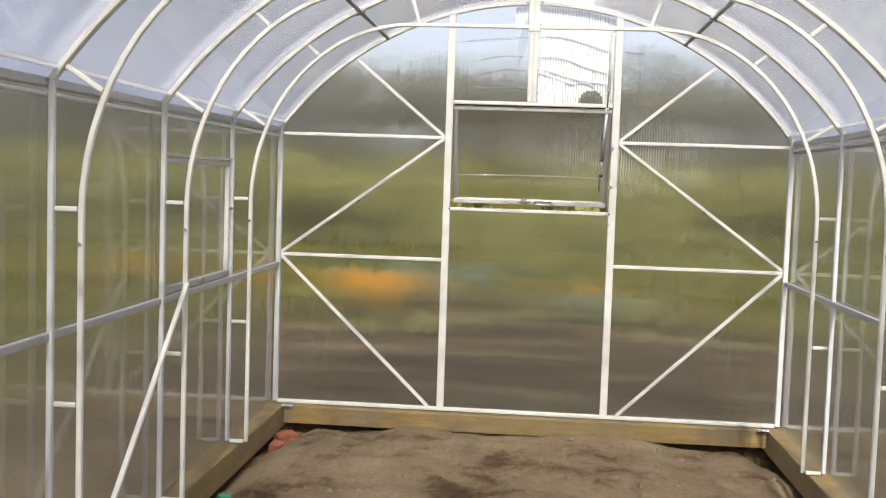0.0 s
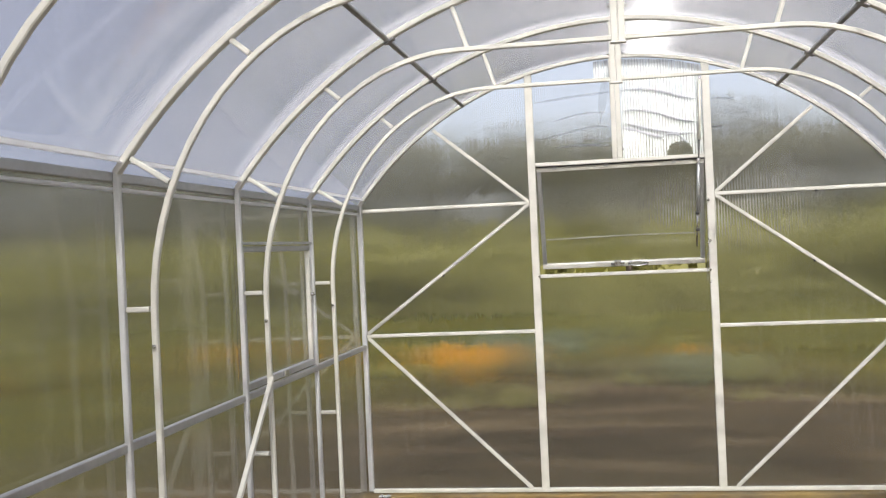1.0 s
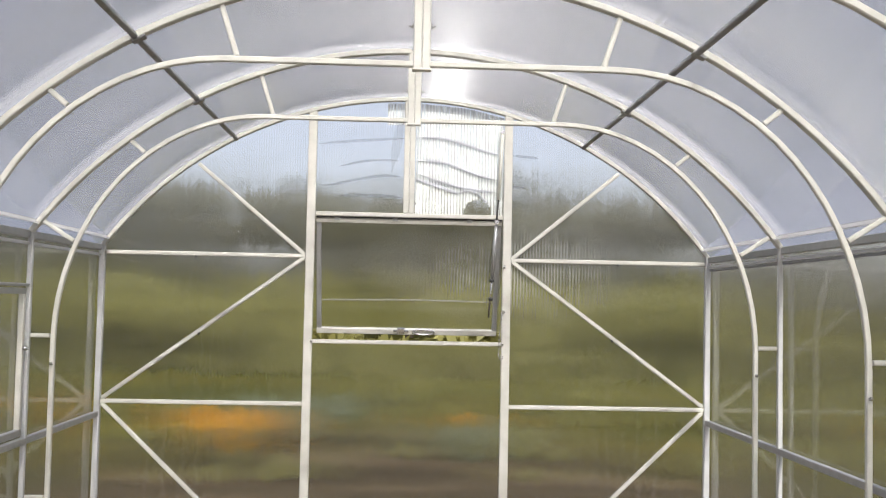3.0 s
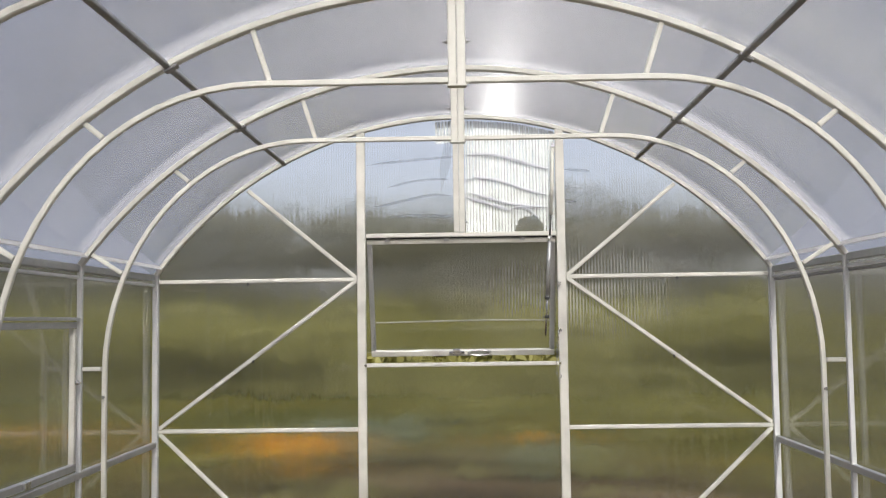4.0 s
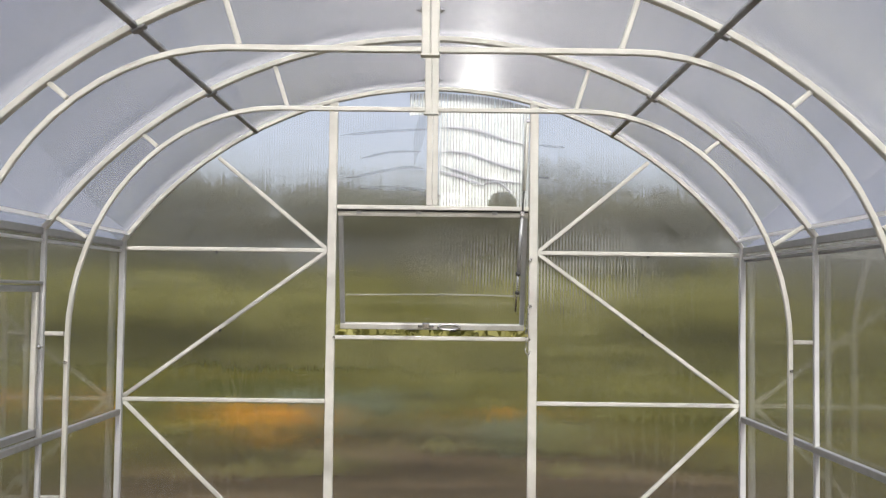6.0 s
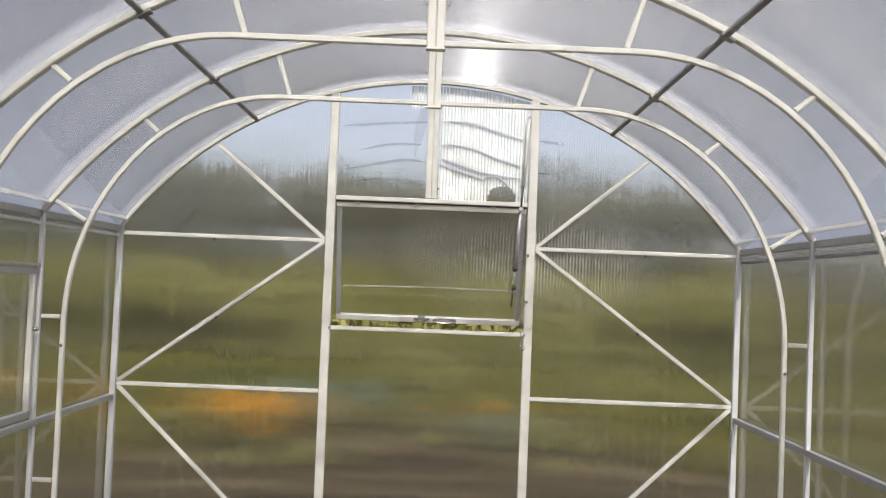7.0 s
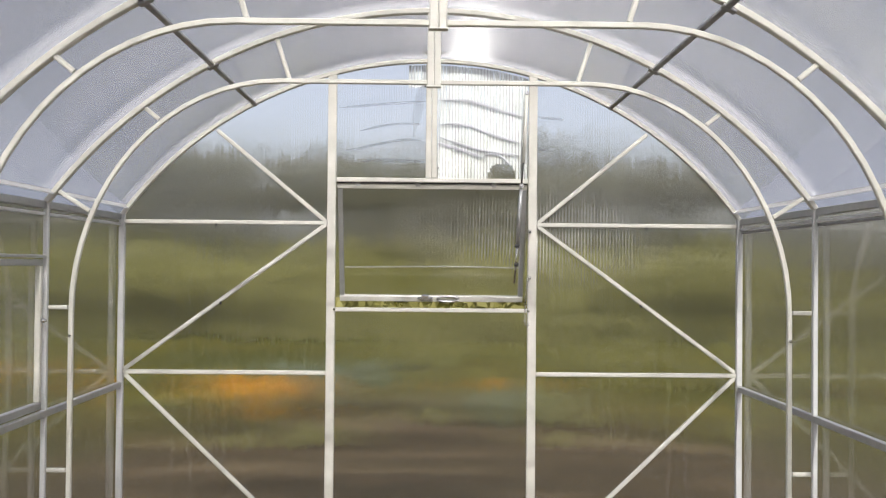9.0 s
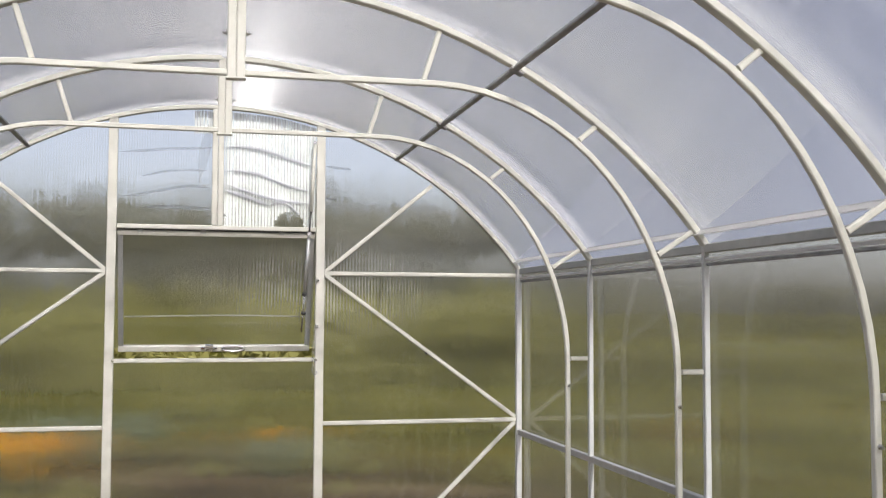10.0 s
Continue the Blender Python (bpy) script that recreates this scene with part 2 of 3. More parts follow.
def web_material():
    """The thin cell walls inside the roof sheet: clear, with a gloss that throws the sun back."""
    m, n, l, p, o = material("cell_wall")
    n.remove(p)
    t, g, mx = n.new("ShaderNodeBsdfTransparent"), n.new("ShaderNodeBsdfGlossy"), n.new("ShaderNodeMixShader")
    g.inputs["Roughness"].default_value = 0.095
    g.inputs[0].default_value = (0.9, 0.9, 0.9, 1)
    mx.inputs[0].default_value = 0.13
    l.new(t.outputs[0], mx.inputs[1]), l.new(g.outputs[0], mx.inputs[2]), l.new(mx.outputs[0], o.inputs[0])
    return m


WEB = web_material()


def glow_material():
    """Glow between arch and sheet, painted as a milky strip that thins towards its edge."""
    m, n, l, p, o = material("milky_glow")
    n.remove(p)
    t, c, mx = n.new("ShaderNodeBsdfTranslucent"), n.new("ShaderNodeBsdfTransparent"), n.new("ShaderNodeMixShader")
    t.inputs[0].default_value = (0.93, 0.93, 0.93, 1)
    tc, sep, mr = n.new("ShaderNodeTexCoord"), n.new("ShaderNodeSeparateXYZ"), n.new("ShaderNodeMapRange")
    mr.inputs["From Min"].default_value, mr.inputs["From Max"].default_value = -0.15, 0.0
    mr.inputs["To Max"].default_value = 0.30
    mr.interpolation_type = "SMOOTHSTEP"
    l.new(tc.outputs["Object"], sep.inputs[0]), l.new(sep.outputs[1], mr.inputs["Value"]), l.new(mr.outputs[0], mx.inputs[0])
    l.new(c.outputs[0], mx.inputs[1]), l.new(t.outputs[0], mx.inputs[2]), l.new(mx.outputs[0], o.inputs[0])
    return m


GLOW = glow_material()


# white translucent stuff of the eave trim and of the added glow band
def eave_white_material():
    m, n, l, p, o = material("eave_band")
    l.new(ramp(n, l, noise_tex(n, l, 14, 5), [(0.3, (0.70, 0.70, 0.69)), (0.7, (0.84, 0.84, 0.83))]), p.inputs["Base Color"])
    p.inputs["Roughness"].default_value = 0.5
    t, mx = n.new("ShaderNodeBsdfTranslucent"), n.new("ShaderNodeMixShader")
    t.inputs[0].default_value, mx.inputs[0].default_value = (0.85, 0.85, 0.85, 1), 0.6
    l.new(p.outputs[0], mx.inputs[1]), l.new(t.outputs[0], mx.inputs[2]), l.new(mx.outputs[0], o.inputs[0])
    return m


EAVE_WHITE = eave_white_material()
PALE_LINE = surface("pale_pane_line", [(0.3, (0.28, 0.28, 0.23)), (0.7, (0.42, 0.42, 0.36))], 6, 0.5)
PRIMER = surface("bare_dark_steel", [(0.3, (0.20, 0.20, 0.205)), (0.7, (0.34, 0.34, 0.345))], 18, 0.42, 0.5, bump_scale=160, bump_strength=0.1, bump_dist=0.001)


# ---------------------------------------------------------------- mesh helpers
def part(name, bm, mat, parent=None, label=""):
    me = bpy.data.meshes.new(name)
    bm.normal_update()
    bm.to_mesh(me)
    bm.free()
    for m in (mat if isinstance(mat, (list, tuple)) else [mat]):
        me.materials.append(m)
    ob = new(name, me)
    if parent is not None:
        ob.parent = parent
    if label:
        ob["label"] = label
    return ob


def empty(name, at=(0, 0, 0)):
    e = new(name)
    e.location = at
    return e


def sweep(bm, pts, n, w, d, cut=0.003, smooth=False):
    """A tube of rounded rectangular section along pts, w wide in the plane of the path and d deep along n."""
    pts, n = [Vector(p) for p in pts], Vector(n).normalized()
    prof = []
    for sx, sy in ((1, 1), (-1, 1), (-1, -1), (1, -1)):
        a, b = (sx * (w / 2 - cut), sy * d / 2), (sx * w / 2, sy * (d / 2 - cut))
        prof += [b, a] if sx * sy > 0 else [a, b]
    rings = []
    for i, p in enumerate(pts):
        t0 = (pts[i] - pts[i - 1]).normalized() if i else None
        t1 = (pts[i + 1] - pts[i]).normalized() if i < len(pts) - 1 else None
        t = ((t0 or t1) + (t1 or t0)).normalized()
        side = t.cross(n).normalized()
        k = 1 / max(0.5, side.dot((t0 or t1).cross(n).normalized()))
        rings.append([bm.verts.new(p + side * u * k + n * v) for u, v in prof])
    for a, b in zip(rings, rings[1:]):
        for i in range(8):
            j = (i + 1) % 8
            f = bm.faces.new((a[i], a[j], b[j], b[i]))
            f.smooth = smooth
    bm.faces.new(rings[0])
    bm.faces.new(list(reversed(rings[-1])))
    bmesh.ops.recalc_face_normals(bm, faces=bm.faces[:])
    return bm


def bar(a, b, w=0.025, d=0.025, n=(0, 1, 0), cut=0.003):
    return sweep(bmesh.new(), [a, b], n, w, d, cut)


def rod(bm, pts, r, seg=8):
    pts = [Vector(p) for p in pts]
    rings = []
    for i, p in enumerate(pts):
        t = (pts[min(i + 1, len(pts) - 1)] - pts[max(i - 1, 0)]).normalized()
        u = t.orthogonal().normalized() if not rings else (u - t * u.dot(t)).normalized()
        v = t.cross(u)
        rings.append([bm.verts.new(p + r * (math.cos(a) * u + math.sin(a) * v)) for a in (2 * math.pi * k / seg for k in range(seg))])
    for a, b in zip(rings, rings[1:]):
        for i in range(seg):
            f = bm.faces.new((a[i], a[(i + 1) % seg], b[(i + 1) % seg], b[i]))
            f.smooth = True
    bm.faces.new(rings[0]), bm.faces.new(list(reversed(rings[-1])))
    bmesh.ops.recalc_face_normals(bm, faces=bm.faces[:])
    return bm


def bolt(at, axis, r=0.007, length=0.012):
    """A hexagon head with a rounded stub."""
    at, axis = Vector(at), Vector(axis).normalized()
    bm = bmesh.new()
    rod(bm, [at, at + axis * length * 0.6], r, 6)
    rod(bm, [at + axis * length * 0.6, at + axis * length * 0.9, at + axis * length], r * 0.55, 8)
    return bm


def box(bm, lo, hi, bev=0.0):
    r = bmesh.ops.create_cube(bm, size=1.0)
    for v in r["verts"]:
        v.co = Vector([(l + h) / 2 + c * (h - l) for l, h, c in zip(lo, hi, v.co)])
    if bev:
        bmesh.ops.bevel(bm, geom=list({e for v in r["verts"] for e in v.link_edges}), offset=bev, segments=2, affect="EDGES", profile=0.6)
    return bm


# ---------------------------------------------------------------- plan
HALF, EAVE, APEX = 1.5, 1.66, 2.42
RAD = (HALF**2 + (APEX - EAVE) ** 2) / (2 * (APEX - EAVE))
CZ = APEX - RAD
Y_NEAR = -8.0
Y = (0, 1, 0)


def outer_z(x, off=0.0):
    return CZ + math.sqrt((RAD + off) ** 2 - x * x)


def outer_arc(x0, x1, steps, off=0.0):
    a0, a1 = math.asin(x0 / RAD), math.asin(x1 / RAD)
    return [((RAD + off) * math.sin(a), 0, CZ + (RAD + off) * math.cos(a)) for a in (a0 + (a1 - a0) * i / steps for i in range(steps + 1))]


def inner_arc(side, steps=16):
    cx, cz, a, b = 0.60, 1.23, 0.80, 0.91
    pts = [(side * 1.40, 0, 0.0), (side * 1.40, 0, 0.65)]
    pts += [(side * (cx + a * math.cos(t)), 0, cz + b * math.sin(t)) for t in (math.pi / 2 * i / steps for i in range(steps + 1))]
    return pts + [(side * 0.016, 0, cz + b)]


# ---------------------------------------------------------------- ground outside
def make_ground():
    """One sheet to the horizon, dug out a little inside the base timbers."""
    bm = bmesh.new()
    near = [1.42, 1.56, 2.2, 3, 4, 5, 6, 7, 8, 9.5, 11, 13, 15, 18, 22, 27, 34, 45, 65, 110, 300, 1500]
    xs = sorted([-q for q in near] + [-0.7, 0, 0.7] + near)
    ys = sorted([-8 - q for q in near[2:]] + [-8.06, -7.92, -6, -4, -2, -0.07, 0.06] + [q - 1.4 for q in near[2:]])
    grid = []
    for y in ys:
        row = []
        for x in xs:
            far = max(abs(x), abs(y + 4))
            z = -0.15 + (0.05 * noise.noise((x * 0.35, y * 0.35, 0)) if 6 < far < 80 else 0)
            if abs(x) < 1.43 and -7.93 < y < -0.06:
                z = -0.30
            row.append(bm.verts.new((x, y, z)))
        grid.append(row)
    for p, q in zip(grid, grid[1:]):
        for i in range(len(xs) - 1):
            bm.faces.new((p[i], p[i + 1], q[i + 1], q[i]))
    tagged(part("ground", bm, GROUND), "dug brown earth and green-yellow grass round the greenhouse", "ground", kind="structure")


make_ground()


def soil_z(x, y):
    """Height of the loose soil: hollow along the side beams and in the far corners."""
    side = min(1.0, (1.45 - abs(x)) / 0.20)
    front = min(1.0, (-0.03 - y) / 0.30)
    corner = max(0.0, 1 - math.hypot((1.25 - abs(x)) / 0.55, (y + 0.10) / 0.40))
    z = -0.220 + 0.106 * max(0.0, side) ** 0.8 + 0.014 * max(0.0, front) ** 0.7 - 0.060 * corner
    z += 0.030 * max(0.0, 1 - abs(y + 0.10) / 0.16) * noise.noise((x * 3.7, 2.0, 5.5))
    z += 0.040 * noise.noise((x * 1.6, y * 1.6, 3.1)) + 0.024 * noise.noise((x * 5, y * 5, 7)) + 0.010 * noise.noise((x * 14, y * 14, 1))
    return z


def make_floor():
    """Loose sandy soil, lumpy, lower along the beams."""
    bm = bmesh.new()
    nx, ny = 96, 230
    x0, x1, y0, y1 = -1.47, 1.47, Y_NEAR + 0.03, -0.03
    grid = []
    for j in range(ny + 1):
        row = []
        for i in range(nx + 1):
            x, y = x0 + (x1 - x0) * i / nx, y0 + (y1 - y0) * j / ny
            z = soil_z(x, y)
            row.append(bm.verts.new((x, y, z)))
        grid.append(row)
    for a, b in zip(grid, grid[1:]):
        for i in range(nx):
            f = bm.faces.new((a[i], a[i + 1], b[i + 1], b[i]))
            f.smooth = True
    tagged(part("floor", bm, SOIL), "lumpy grey-brown sandy soil inside the greenhouse", "floor", kind="structure")


make_floor()


# ---------------------------------------------------------------- base timbers
def base_beam(name, lo, hi, label):
    bm = box(bmesh.new(), lo, hi, 0.008)
    long = 0 if hi[0] - lo[0] > hi[1] - lo[1] else 1
    bmesh.ops.subdivide_edges(bm, edges=[e for e in bm.edges if e.calc_length() > 1], cuts=40)
    for v in bm.verts:
        k = v.co[long]
        v.co += Vector((0.004 * noise.noise((k * 1.3, 5, lo[0])) * (long == 1), 0.004 * noise.noise((k * 1.3, 2, lo[1])) * (long == 0), 0.004 * noise.noise((k * 0.9, 9, v.co.z))))
    return tagged(part(name, bm, WOOD), label, "beam", "base timbers")


base_beam("base_beam", (-1.43, -0.07, -0.122), (1.43, 0.07, -0.014), "yellow pine beam under the end wall of the greenhouse")
base_beam("base_beam", (-1.57, Y_NEAR, -0.152), (-1.435, 0.07, -0.014), "yellow pine beam lying under the side wall of the greenhouse")
base_beam("base_beam", (1.435, Y_NEAR, -0.152), (1.57, 0.07, -0.014), "yellow pine beam lying under the side wall of the greenhouse")


# ---------------------------------------------------------------- arches
def make_truss():
    t = tagged(empty("arch_truss"), "white-painted double steel tube arch with short struts", "arch", "greenhouse arches")
    for s in (-1, 1):
        part("outer_arch", sweep(bmesh.new(), outer_arc(s * HALF, s * 0.016, 22), Y, 0.0205, 0.034, smooth=False), PAINT, t)
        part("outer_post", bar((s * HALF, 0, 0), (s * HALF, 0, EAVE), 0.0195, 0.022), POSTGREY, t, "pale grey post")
        part("inner_arch", sweep(bmesh.new(), inner_arc(s), Y, 0.0185, 0.0195), PAINT, t)
        for z in (0.0, 0.62, 1.25):
            part("rung", bar((s * 1.414, 0, z), (s * 1.486, 0, z), 0.0165, 0.0165), PAINT, t)
        for a, b in (((1.452, 1.70), (1.335, 1.625)), ((1.125, 2.03), (1.07, 1.985)), ((0.615, 2.305), (0.565, 2.15))):
            part("strut", bar((s * a[0], 0, a[1]), (s * b[0], 0, b[1]), 0.0165, 0.0165), PAINT, t)
        part("ridge_post", bar((s * 0.0135, 0, 2.125), (s * 0.0135, 0, APEX), 0.026, 0.03), PAINT, t)
        part("bolt", bolt((s * 0.027, 0, 2.26), (s, 0, 0), 0.008, 0.016), CHROME, t, "bright steel bolt head")
        part("bolt", bolt((s * 1.40, -0.0125, 1.14), (0, -1, 0), 0.007, 0.012), CHROME, t, "bright steel bolt head")
    for s in (-1, 1):
        a = s * math.asin(0.868 / RAD)
        c = Vector(((RAD - 0.014) * math.sin(a), 0, CZ + (RAD - 0.014) * math.cos(a)))
        d = Vector((math.cos(a), 0, -math.sin(a))) * 0.022
        part("purlin_clip", bar(c - d, c + d, 0.010, 0.034), PRIMER, t, "dark steel clip")
    part("joint_plate", box(bmesh.new(), (-0.029, -0.018, 2.120), (0.029, 0.018, 2.126), 0.002), PAINT, t)
    return t


def glow_strip(parent):
    # added strip under the roof that carries the painted glow of the arch
    bm = bmesh.new()
    rows = [[bm.verts.new((q[0], y, q[2])) for q in outer_arc(-1.47, 1.47, 60, off)] for y, off in ((-0.20, 0.0135), (0.02, 0.0135), (0.02, 0.0145), (-0.20, 0.0145))]
    for a, b in zip(rows, rows[1:] + rows[:1]):
        for i in range(60):
            bm.faces.new((a[i], a[i + 1], b[i + 1], b[i])).smooth = True
    bmesh.ops.recalc_face_normals(bm, faces=bm.faces[:])
    ob = part("arch_glow", bm, GLOW, parent, "milky strip added for the glow above the arch")
    ob.visible_shadow = False


truss = make_truss()
glow_strip(truss)
truss.location = (0, -1, 0)
for k in range(2, 8):
    copy_thing(truss, pose(0.008, -k, 0))


# ---------------------------------------------------------------- rails along the house
def rail(name, x, z, w, d, label, mat=ZINC, tilt=0.0):
    n = Vector((math.cos(tilt), 0, math.sin(tilt)))
    ob = part(name, sweep(bmesh.new(), [(x, 0.0, z), (x, Y_NEAR, z)], n, w, d), mat)
    return tagged(ob, label, "rail", name + "s")


for s in (-1, 1):
    rail("side_rail", s * 1.500, 0.838, 0.028, 0.02, "grey galvanised rail running along the side wall at waist height")
    rail("eave_rail", s * 1.512, 1.648, 0.030, 0.024, "grey galvanised rail along the eave of the greenhouse")
    rail("eave_strip", s * 1.510, 1.612, 0.012, 0.018, "pale plastic trim strip under the eave rail", EAVE_WHITE)
    if s > 0:
        rail("eave_seam", s * 1.510, 1.597, 0.012, 0.008, "thin grey steel strip under the eave trim", PRIMER)
    # added white band that stands for the glow at the roof's lower edge
    a = math.asin(1.482 / (RAD + 0.011))
    rail("eave_band", s * 1.482, CZ + (RAD + 0.011) * math.cos(a), 0.0015, 0.042, "milky white band added for the glow along the lower edge of the roof", EAVE_WHITE, s * (math.pi / 2 - a))
    a = math.asin(0.868 / RAD)
    rail("purlin", s * (RAD - 0.005) * math.sin(a), CZ + (RAD - 0.005) * math.cos(a), 0.019, 0.02, "dark grey steel purlin along the roof slope", PRIMER, s * (math.pi / 2 - a))


# ---------------------------------------------------------------- end wall
def make_gable():
    g = tagged(empty("end_wall_frame"), "white-painted steel end wall frame with crossed diagonal braces", "wall frame")
    part("arch", sweep(bmesh.new(), outer_arc(-HALF, HALF, 44), Y, 0.020, 0.030), PAINT, g)
    for s in (-1, 1):
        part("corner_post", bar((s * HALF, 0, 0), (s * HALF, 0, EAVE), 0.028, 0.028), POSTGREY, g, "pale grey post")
        part("door_post", bar((s * 0.488, 0, 0), (s * 0.488, 0, outer_z(0.488)), 0.042, 0.026), PAINT, g)
        for z in (0.900, 1.626):
            part("cross_rail", bar((s * 1.484, 0, z), (s * 0.511, 0, z), 0.020, 0.020), PAINT, g)
        for a, b in (((1.478, 0.915), (0.515, 1.618)), ((0.515, 1.634), (1.045, 2.072)), ((1.478, 0.888), (0.565, 0.012))):
            part("diagonal", bar((s * a[0], -0.001, a[1]), (s * b[0], -0.001, b[1]), 0.0195, 0.017), PAINT, g)
    part("bottom_rail", bar((-1.484, 0, 0), (1.484, 0, 0), 0.022, 0.024), PAINT, g)
    part("sill_rail", bar((-0.465, 0, 1.208), (0.465, 0, 1.208), 0.020, 0.024), PAINT, g)
    part("header_rail", bar((-0.465, 0, 1.838), (0.465, 0, 1.838), 0.022, 0.024), PAINT, g)
    for x in (-0.014, 0.014):
        part("centre_post", bar((x - 0.006, 0, 1.851), (x - 0.006, 0, APEX - 0.01), 0.027, 0.026), PAINT, g)
    for s in (-1, 1):
        for z in (2.30, 1.90):
            part("bolt", bolt((s * 0.027 - 0.006, 0, z), (s, 0, 0)), CHROME, g, "bright steel bolt head")
        part("bolt", bolt((s * 0.47, -0.013, 1.208), (0, -1, 0)), CHROME, g, "bright steel bolt head")
    for s in (-1, 1):
        part("screw", bolt((s * 1.045, -0.004, 1.618), (0, -0.4, -1), 0.006, 0.016), DARK, g, "dark screw head")
        part("screw", bolt((s * 1.02, -0.004, 1.241), (0, -0.4, -1), 0.006, 0.016), DARK, g, "dark screw head")
    for z in (1.592, 1.368):
        part("bolt", bolt((0.475, -0.014, z), (0, -1, 0), 0.008, 0.02), CHROME, g, "bright steel bolt head")
    return g


glow_strip(make_gable())


def sheet_panel(name, x0, x1, z0, top, y, label, mats, kind="structure", parent=None):
    """A 4 mm sheet standing in the end wall; top is a height or follows the arch."""
    bm = bmesh.new()
    n = max(1, int((x1 - x0) / 0.06)) if top is None else 1
    xs = [x0 + (x1 - x0) * i / n for i in range(n + 1)]
    cols = []
    for x in xs:
        zt = outer_z(max(-1.51, min(1.51, x)), 0.008) if top is None else top
        cols.append([bm.verts.new((x, yy, z)) for yy in (y, y + 0.004) for z in (z0, zt)])
    for a, b in zip(cols, cols[1:]):
        bm.faces.new((a[0], b[0], b[1], a[1])).material_index = 0
        bm.faces.new((a[2], a[3], b[3], b[2])).material_index = 1
        bm.faces.new((a[1], b[1], b[3], a[3])), bm.faces.new((a[0], a[2], b[2], b[0]))
    bm.faces.new((cols[0][0], cols[0][1], cols[0][3], cols[0][2]))
    bm.faces.new((cols[-1][0], cols[-1][2], cols[-1][3], cols[-1][1]))
    bmesh.ops.recalc_face_normals(bm, faces=bm.faces[:])
    ob = part(name, bm, mats, parent)
    ob.visible_shadow = False
    return tagged(ob, label, "wall panel" if parent is None else "", kind=kind if parent is None else "")


CLEAR = "clear ribbed twin-wall polycarbonate sheet in the end wall"
sheet_panel("wall_north_panel", -1.514, -0.469, -0.02, None, 0.0155, CLEAR, SHEET_END)
sheet_panel("wall_north_panel", 0.469, 1.514, -0.02, None, 0.0155, CLEAR, SHEET_END)
sheet_panel("wall_north_panel", -0.4685, 0.4685, -0.02, 1.215, 0.0155, CLEAR, SHEET_END)
sheet_panel("wall_north_panel", -0.4685, 0.4685, 1.832, None, 0.0155, CLEAR, SHEET_END)


def make_vent():
    """Top-hung sash, propped open outwards."""
    v = tagged(empty("end_vent_window", (0, 0.016, 1.822)), "top-hung polycarbonate vent window in a steel frame, propped open", "window")
    v.rotation_euler = (radians(20), 0, 0)
    w, h = 0.462, 0.600
    part("top_rail", bar((-w, 0, -0.012), (w, 0, -0.012), 0.024, 0.022), PAINT, v)
    part("bottom_rail", bar((-w, 0, -h), (w, 0, -h), 0.030, 0.024), PAINT, v)
    for s in (-1, 1):
        part("stile", bar((s * (w - 0.012), 0, -0.026), (s * (w - 0.012), 0, -h + 0.016), 0.024, 0.022), ZINC, v)
    sheet_panel("pane", -0.494, 0.494, -h, -0.004, 0.012, "ribbed clear polycarbonate pane", SHEET_VENT, parent=v)
    part("pane_line", sweep(bmesh.new(), [(x, 0.0085 + 0.0005 * math.sin(x * 9), -0.435 + 0.004 * math.sin(x * 5 + 1.2)) for x in (-0.435 + 0.87 * i / 20 for i in range(21))], Y, 0.0065, 0.002, 0.0005), PALE_LINE, v, "thin pale line across the pane")
    lt = part("latch", box(bmesh.new(), (-0.050, -0.030, -h - 0.004), (-0.012, -0.012, -h + 0.026), 0.004), CHROME, v, "bright steel latch")
    part("latch_bolt", rod(bmesh.new(), [(-0.070, -0.024, -h + 0.010), (0.008, -0.024, -h + 0.010)], 0.006), CHROME, lt)
    part("seal", bar((-w, 0.002, 0.0055), (w, 0.002, 0.0055), 0.009, 0.014, cut=0.002), DARK, v, "black rubber seal")
    for x in (-0.36, -0.07, 0.30):
        part("hinge", box(bmesh.new(), (x - 0.013, -0.016, -0.010), (x + 0.013, -0.010, 0.008), 0.003), ZINC, v, "small steel hinge")
    ring = [(0.085 + 0.055 * math.cos(t), -0.020, -h + 0.004 + 0.014 * math.sin(t)) for t in (2 * math.pi * i / 24 for i in range(25))]
    part("pull_handle", rod(bmesh.new(), ring, 0.005), CHROME, v, "oval steel pull handle")
    return v


make_vent()


# ---------------------------------------------------------------- side walls and roof
def side_panel(x, y0, y1, z0, z1, label=CLEAR.replace("end", "side")):
    bm = bmesh.new()
    s = 1 if x > 0 else -1
    v = [[bm.verts.new((xx, y, z)) for y, z in ((y0, z0), (y1, z0), (y1, z1), (y0, z1))] for xx in (x, x + s * 0.004)]
    bm.faces.new(v[0]).material_index = 0
    bm.faces.new(v[1]).material_index = 1
    for i in range(4):
        bm.faces.new((v[0][i], v[0][(i + 1) % 4], v[1][(i + 1) % 4], v[1][i]))
    bmesh.ops.recalc_face_normals(bm, faces=bm.faces[:])
    ob = part("wall_west_panel" if s < 0 else "wall_east_panel", bm, SHEET_SIDE)
    ob.visible_shadow = False
    return tagged(ob, label, "wall panel", kind="structure")


side_panel(1.523, Y_NEAR, 0.02, -0.03, 1.645)
side_panel(-1.523, -0.99, 0.02, -0.03, 1.645)
side_panel(-1.523, -1.99, -0.9905, -0.03, 0.850)
side_panel(-1.523, -1.99, -0.9905, 1.440, 1.645)
side_panel(-1.523, Y_NEAR, -1.9905, -0.03, 1.645)


